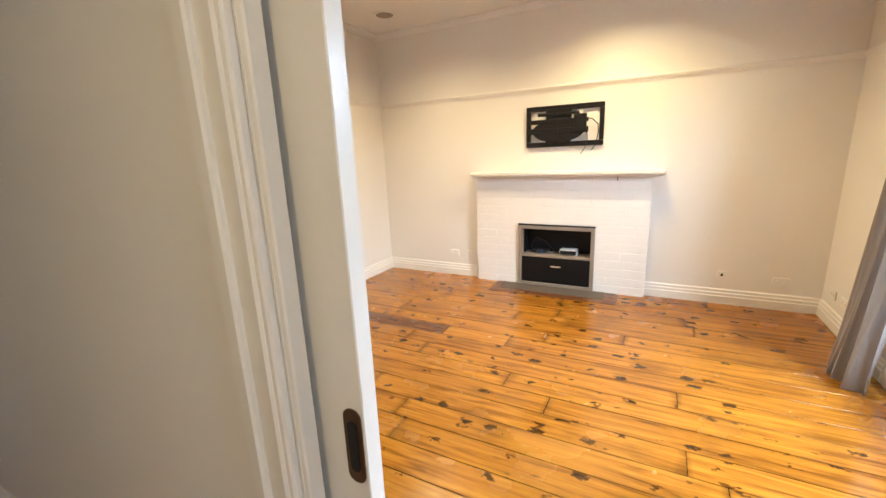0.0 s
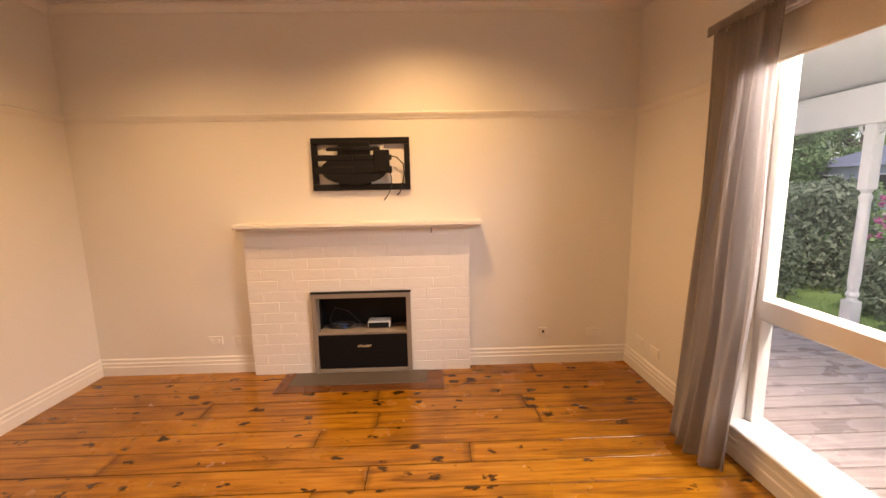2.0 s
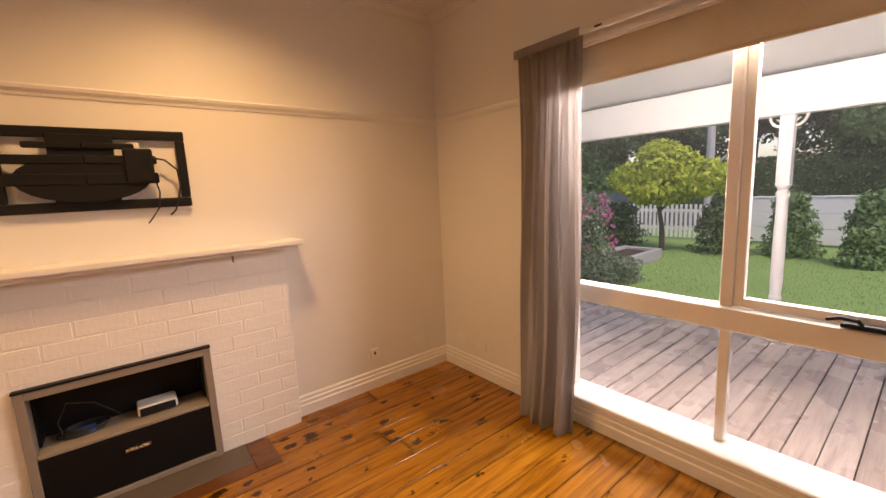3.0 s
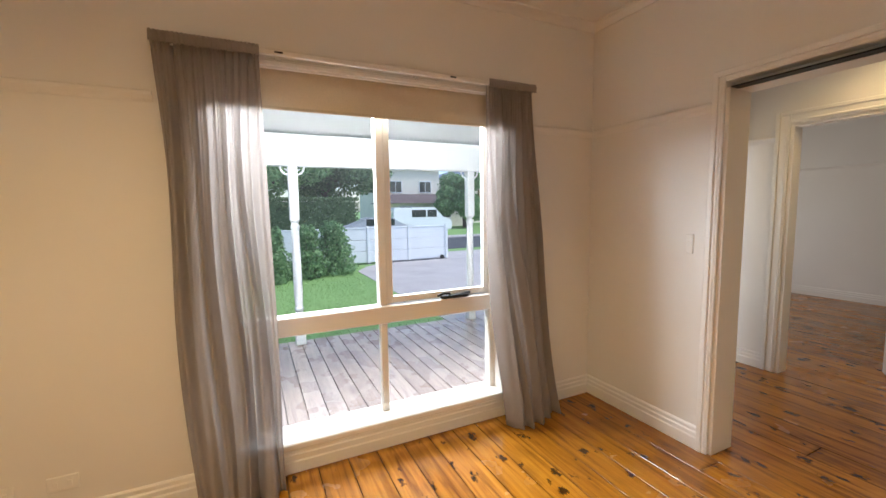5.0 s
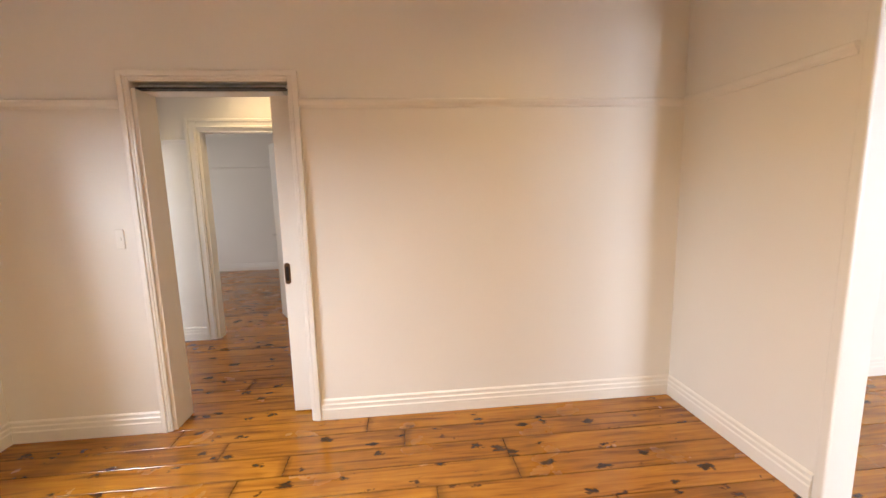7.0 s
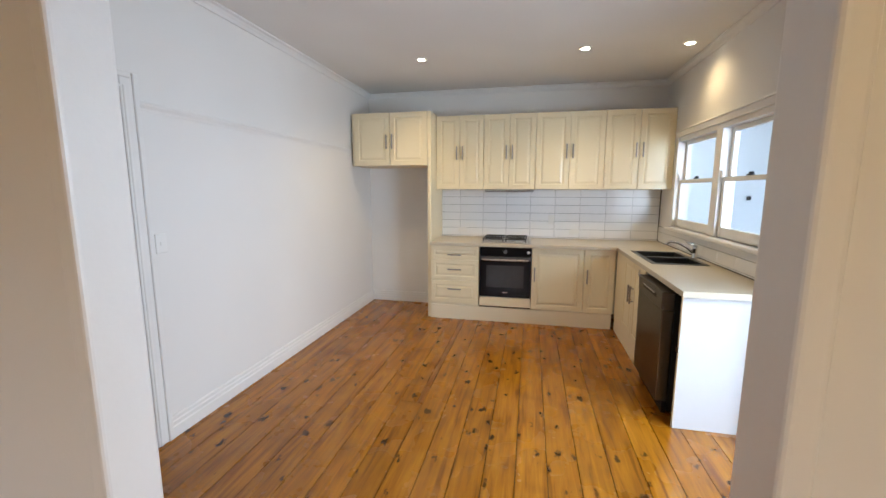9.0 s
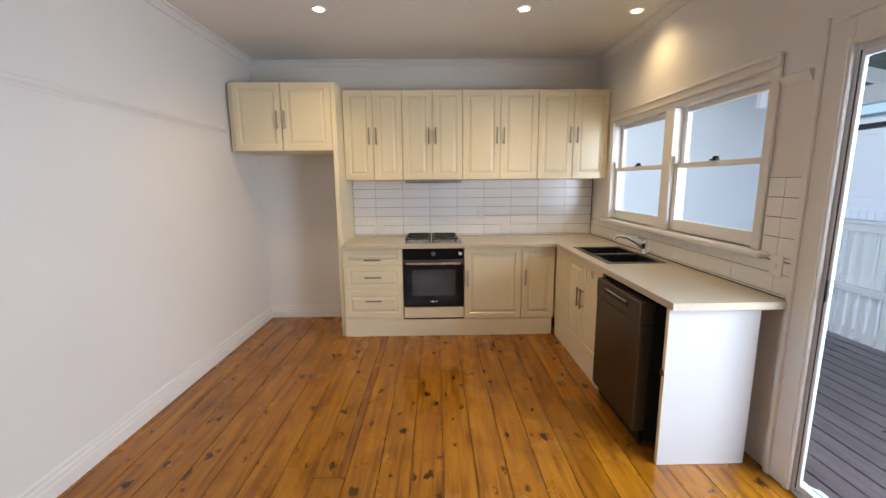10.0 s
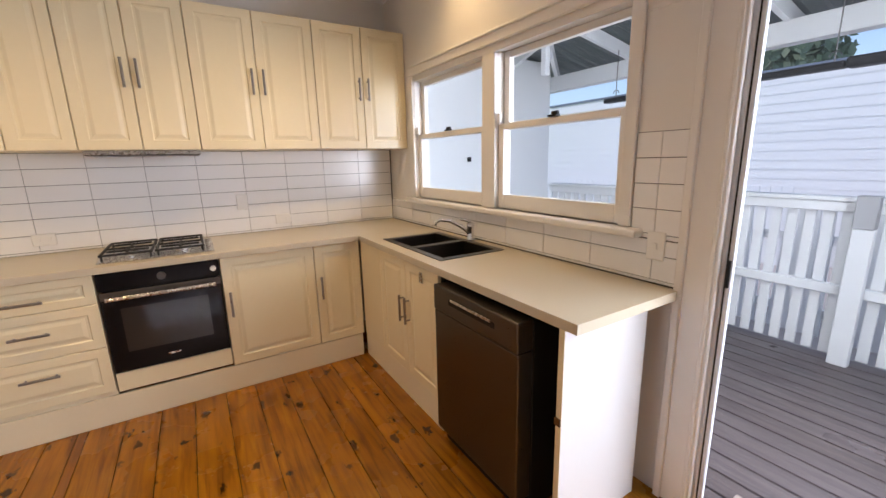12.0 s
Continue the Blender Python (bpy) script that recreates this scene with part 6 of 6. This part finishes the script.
def rafter(a, b, wdt=0.04, dep=0.11):
    bm = bmesh.new()
    a, b = Vector(a), Vector(b)
    d = (b - a).normalized()
    s = d.cross(Vector((0, 0, 1))).normalized() * wdt / 2
    u = s.cross(d).normalized() * dep / 2
    vs = [bm.verts.new(p + i * s + j * u) for p in (a, b) for i, j in ((-1, -1), (1, -1), (1, 1), (-1, 1))]
    for q in ((0, 1, 2, 3), (7, 6, 5, 4), (0, 4, 5, 1), (1, 5, 6, 2), (2, 6, 7, 3), (3, 7, 4, 0)):
        bm.faces.new([vs[k] for k in q])
    part("rafter", bm, WHITE, nr)


for k in range(9):
    xx = -8.0 + 0.62 * k
    rafter((xx, 1.38, 2.56), (xx, 2.45, 2.36))
rafter((-8.32, 1.42, 2.56), (-9.08, 2.40, 2.37))
rafter((-8.32, 1.40, 2.56), (-9.08, 0.6, 2.37))
rafter((-8.32, 1.42, 2.56), (-8.9, 1.5, 2.42))
bm = bmesh.new()
n = 160
for (y0, z0), (y1, z1) in (((1.30, 2.66), (2.60, 2.40)),):
    rows = [[bm.verts.new((-9.3 + 6.7 * i / n, y, z + 0.012 * math.sin(i * 1.9))) for i in range(n + 1)] for y, z in ((y0, z0), (y1, z1))]
    for i in range(n):
        bm.faces.new((rows[0][i], rows[0][i + 1], rows[1][i + 1], rows[1][i]))
ob = part("roof_sheet", bm, ROOFING, nr)
mod = ob.modifiers.new("thickness", "SOLIDIFY")
mod.thickness = 0.004
part("roof_deck", block(-9.3, -2.6, 0.10, 1.32, 2.66, 2.69), ROOFING, nr)
heat = thing("patio_heater", (-7.05, 1.97, 1.94), "black tubular patio heater hung from the roof", "heater")
bm = bmesh.new()
cuboid(bm, -8.06, -6.34, 1.93, 2.01, 1.94, 1.985, bevel=0.012, segments=2)
part("body", bm, BLACK, heat)
part("end_box", block(-6.335, -6.02, 1.92, 2.02, 1.935, 2.0, bevel=0.015, segments=2), BLACK, heat)
for xx in (-7.95, -6.40):
    bm = bmesh.new()
    tube(bm, [(xx, 1.97, 1.985), (xx, 1.97, 2.40)], 0.004, 6)
    tube(bm, [(xx + 0.03 * math.cos(a), 1.97, 2.02 + 0.03 * math.sin(a)) for a in (math.pi * k / 8 for k in range(9))], 0.004, 6)
    part("chain", bm, DARK_STEEL, heat)
# neighbour
nb = thing("neighbour_house", (-4.5, 7.0, G), "white weatherboard house next door", "house")
part("wall", block(-19.0, 4.0, 7.03, 12.0, G, 2.75), WHITE, nb)
bmw = None
for k in range(20):
    z = G + 0.155 * k
    if bmw is None:
        bm = bmesh.new()
        sweep(bm, [(0.0, 0), (0.020, 0), (0.012, 0.165), (0.0, 0.165)], (-11.5, 0, 0), (11.5, 0, 0), (0, -1, 0))
        bmesh.ops.recalc_face_normals(bm, faces=bm.faces)
        bmw = bpy.data.meshes.new("weatherboard")
        bm.to_mesh(bmw)
        bm.free()
        bmw.materials.append(WHITE)
    ob = new("weatherboard", bmw)
    ob.parent = nb
    ob.location = Vector((-7.5, 7.028, z)) - origin(nb)
part("roof", block(-19.0, 4.0, 7.0, 12.0, 2.751, 2.80), SLATE_ROOF, nb)
sf = thing("side_fence", (-13, 6.5, G), "pale boarded side fence", "fence")
for k in range(80):
    xx = -20 + 0.152 * k
    if k == 0:
        bm = bmesh.new()
        cuboid(bm, -0.073, 0.073, -0.01, 0.01, 0, 1.3, bevel=0.003)
        fmesh = bpy.data.meshes.new("paling")
        bm.to_mesh(fmesh)
        bm.free()
        fmesh.materials.append(FENCE)
    ob = new("paling", fmesh)
    ob.parent = sf
    ob.location = Vector((xx, 6.5, G)) - origin(sf)
lf = thing("white_picket_fence", (-8, 3.6, G), "low white picket fence beyond the kitchen deck", "fence")
for k in range(90):
    if k == 0:
        bm = bmesh.new()
        cuboid(bm, -0.05, 0.05, -0.01, 0.01, 0, 1.40)
        for v in bm.verts:
            if v.co.z > 1:
                v.co.x *= 0.35
        wmesh = bpy.data.meshes.new("picket")
        bm.to_mesh(wmesh)
        bm.free()
        wmesh.materials.append(FENCE)
    ob = new("picket", wmesh)
    ob.parent = lf
    ob.location = Vector((-12.5 + 0.112 * k, 3.6, G)) - origin(lf)
part("rail", block(-12.6, -2.4, 3.615, 3.65, 0.55, 0.64), FENCE, lf)
part("rail", block(-12.6, -2.4, 3.615, 3.65, -0.2, -0.11), FENCE, lf)
big_tree(-13.0, 14.0, 6.5, 3.0, GREY_GREEN, "pale green tree behind the side fence", 71)

# ---- floorboards, bricks, tiles ----
floor = bpy.data.objects["floor"]
BOARD = 0.172
OLD = {8: (-3.86, -2.75, OLD_BOARD, BOARD), 13: (-8.15, -6.2, STREAK_BOARD, 0.045)}
# single odd boards: row: from, to, wood, width

rnd = random.Random(3)


def boards(x0, x1, rows, lo, hi):
    for k in rows:
        y = -BOARD * k
        odd = OLD.get(k)
        cuts = [x0]
        while cuts[-1] < x1 - 0.01:
            nxt = cuts[-1] + rnd.uniform(lo, hi)
            cuts.append(x1 if x1 - nxt < 0.7 else nxt)
        if odd and x0 <= odd[0] and odd[1] <= x1:
            cuts = sorted([c for c in cuts if not odd[0] - 0.3 < c < odd[1] + 0.3 or c in (x0, x1)] + [c for c in odd[:2]])
        for a, b in zip(cuts, cuts[1:]):
            length = b - a
            if length < 0.02:
                continue
            is_odd = odd and abs(a - odd[0]) < 0.01
            common = FLOOR if a < -4.5 else FLOOR_LIVING
            strips = [(y, BOARD, common)] if not is_odd else [(y, odd[3], odd[2])]
            if is_odd and odd[3] < BOARD:
                strips.append((y - odd[3], BOARD - odd[3], common))
            for ys, width, wood in strips:
                bm = bmesh.new()
                cuboid(bm, -length / 2 + 0.0015, length / 2 - 0.0015, -width / 2 + 0.0013, width / 2 - 0.0013, -0.021, 0.0)
                bmesh.ops.bevel(bm, geom=[e for e in bm.edges if all(v.co.z > -0.001 for v in e.verts)], offset=0.0012, segments=1, affect="EDGES")
                ob = finish("board", bm, wood)
                ob.parent = floor
                ob.location = (a + length / 2, ys - width / 2, rnd.uniform(-0.0008, 0.0004))


boards(X_K, -4.355, range(22), 4.5, 9.0)
boards(-4.355, 0.0, range(22), 0.9, 2.4)
boards(-4.42, 0.0, range(22, 32), 0.9, 2.6)
boards(-2.6, 2.6, range(32, 55), 2.4, 5.0)

# painted bricks of the chimney breast, laid in stretcher bond around the opening
rnd = random.Random(8)
BL, BH, BJ = 0.234, 0.0785, 0.007
shapes = []


def brick_mesh(length):
    bm = bmesh.new()
    cuboid(bm, -length / 2, length / 2, 0.0, 0.030, 0.0, BH, bevel=0.0028, segments=2)
    for v in bm.verts:
        v.co += Vector((rnd.uniform(-1, 1), rnd.uniform(-1.2, 1.2), rnd.uniform(-1, 1))) * 0.0012
    me = bpy.data.meshes.new("brick")
    bm.to_mesh(me)
    bm.free()
    me.materials.append(BRICK)
    return me


cache = {}
course, z = 0, 0.004
while z + BH < 1.165:
    spans = [(BX0, BX1)] if z > IZ - 0.01 else [(BX0, IX0 - 0.004), (IX1 + 0.004, BX1)]
    for s0, s1 in spans:
        x = s0 - (0 if course % 2 == 0 else BL / 2 + BJ / 2)
        while x < s1 - 0.02:
            p, q = max(x, s0), min(x + BL, s1)
            if q - p > 0.03:
                key = (round(q - p, 3), rnd.randrange(3))
                if key not in cache:
                    cache[key] = brick_mesh(q - p)
                ob = new("brick", cache[key])
                ob.parent = breast
                ob.location = Vector(((p + q) / 2, BY + rnd.uniform(-0.0012, 0.0006), z)) - origin(breast)
            x += BL + BJ
    z += BH + BJ
    course += 1

# glazed tiles: stacked courses on the west wall and round the window
splash = finish("splashback_backing", block(X_K + 0.0002, X_K + 0.002, -2.656, -0.0005, 0.9325, 1.5445), GROUT, kind="structure")
splash_n = finish("splashback_backing_north", block(X_K + 0.003, -6.19, -0.002, -0.0002, 0.9325, 1.114), GROUT, kind="structure")
splash_e = finish("splashback_backing_east", block(-6.404, -6.19, -0.002, -0.0002, 1.1145, 1.535), GROUT, kind="structure")
TW, TH, TG = 0.300, 0.1, 0.003
tiles = {}


def tile(parent, a0, a1, z0, z1, facing):
    key = (round(a1 - a0, 3), round(z1 - z0, 3), facing)
    if key not in tiles:
        bm = bmesh.new()
        w, h = a1 - a0, z1 - z0
        if facing == "E":
            cuboid(bm, 0, 0.007, -w / 2, w / 2, 0, h)
            top = [e for e in bm.edges if all(v.co.x > 0.006 for v in e.verts)]
        else:
            cuboid(bm, -w / 2, w / 2, -0.007, 0, 0, h)
            top = [e for e in bm.edges if all(v.co.y < -0.006 for v in e.verts)]
        bmesh.ops.bevel(bm, geom=top, offset=0.0015, segments=1, affect="EDGES")
        me = bpy.data.meshes.new("tile")
        bm.to_mesh(me)
        bm.free()
        me.materials.append(TILE)
        tiles[key] = me
    ob = new("tile", tiles[key])
    ob.parent = parent
    m = (a0 + a1) / 2
    ob.location = (X_K + 0.0015, m, z0) if facing == "E" else (m, -0.0015, z0)


def tiling(parent, a_from, a_to, z_from, z_to, facing, a_line, z_line):
    k0, k1 = math.floor((a_from - a_line) / TW), math.ceil((a_to - a_line) / TW)
    r0, r1 = math.floor((z_from - z_line) / TH), math.ceil((z_to - z_line) / TH)
    for k in range(k0, k1):
        for r in range(r0, r1):
            a0, a1 = max(a_line + k * TW, a_from), min(a_line + (k + 1) * TW, a_to)
            z0, z1 = max(z_line + r * TH, z_from), min(z_line + (r + 1) * TH, z_to)
            if a1 - a0 > 0.02 and z1 - z0 > 0.012:
                tile(parent, a0 + TG / 2.7, a1 - TG / 2.7, z0 + TG / 2, z1 - TG / 2, facing)


tiling(splash, -2.655, -0.008, 0.9335, 1.544, "E", -2.112, 0.949)
tiling(splash_n, X_K + 0.010, -6.19, 0.9335, 1.113, "S", -6.30, 0.949)
tiling(splash_e, -6.402, -6.19, 1.1155, 1.534, "S", -6.30, 0.935)
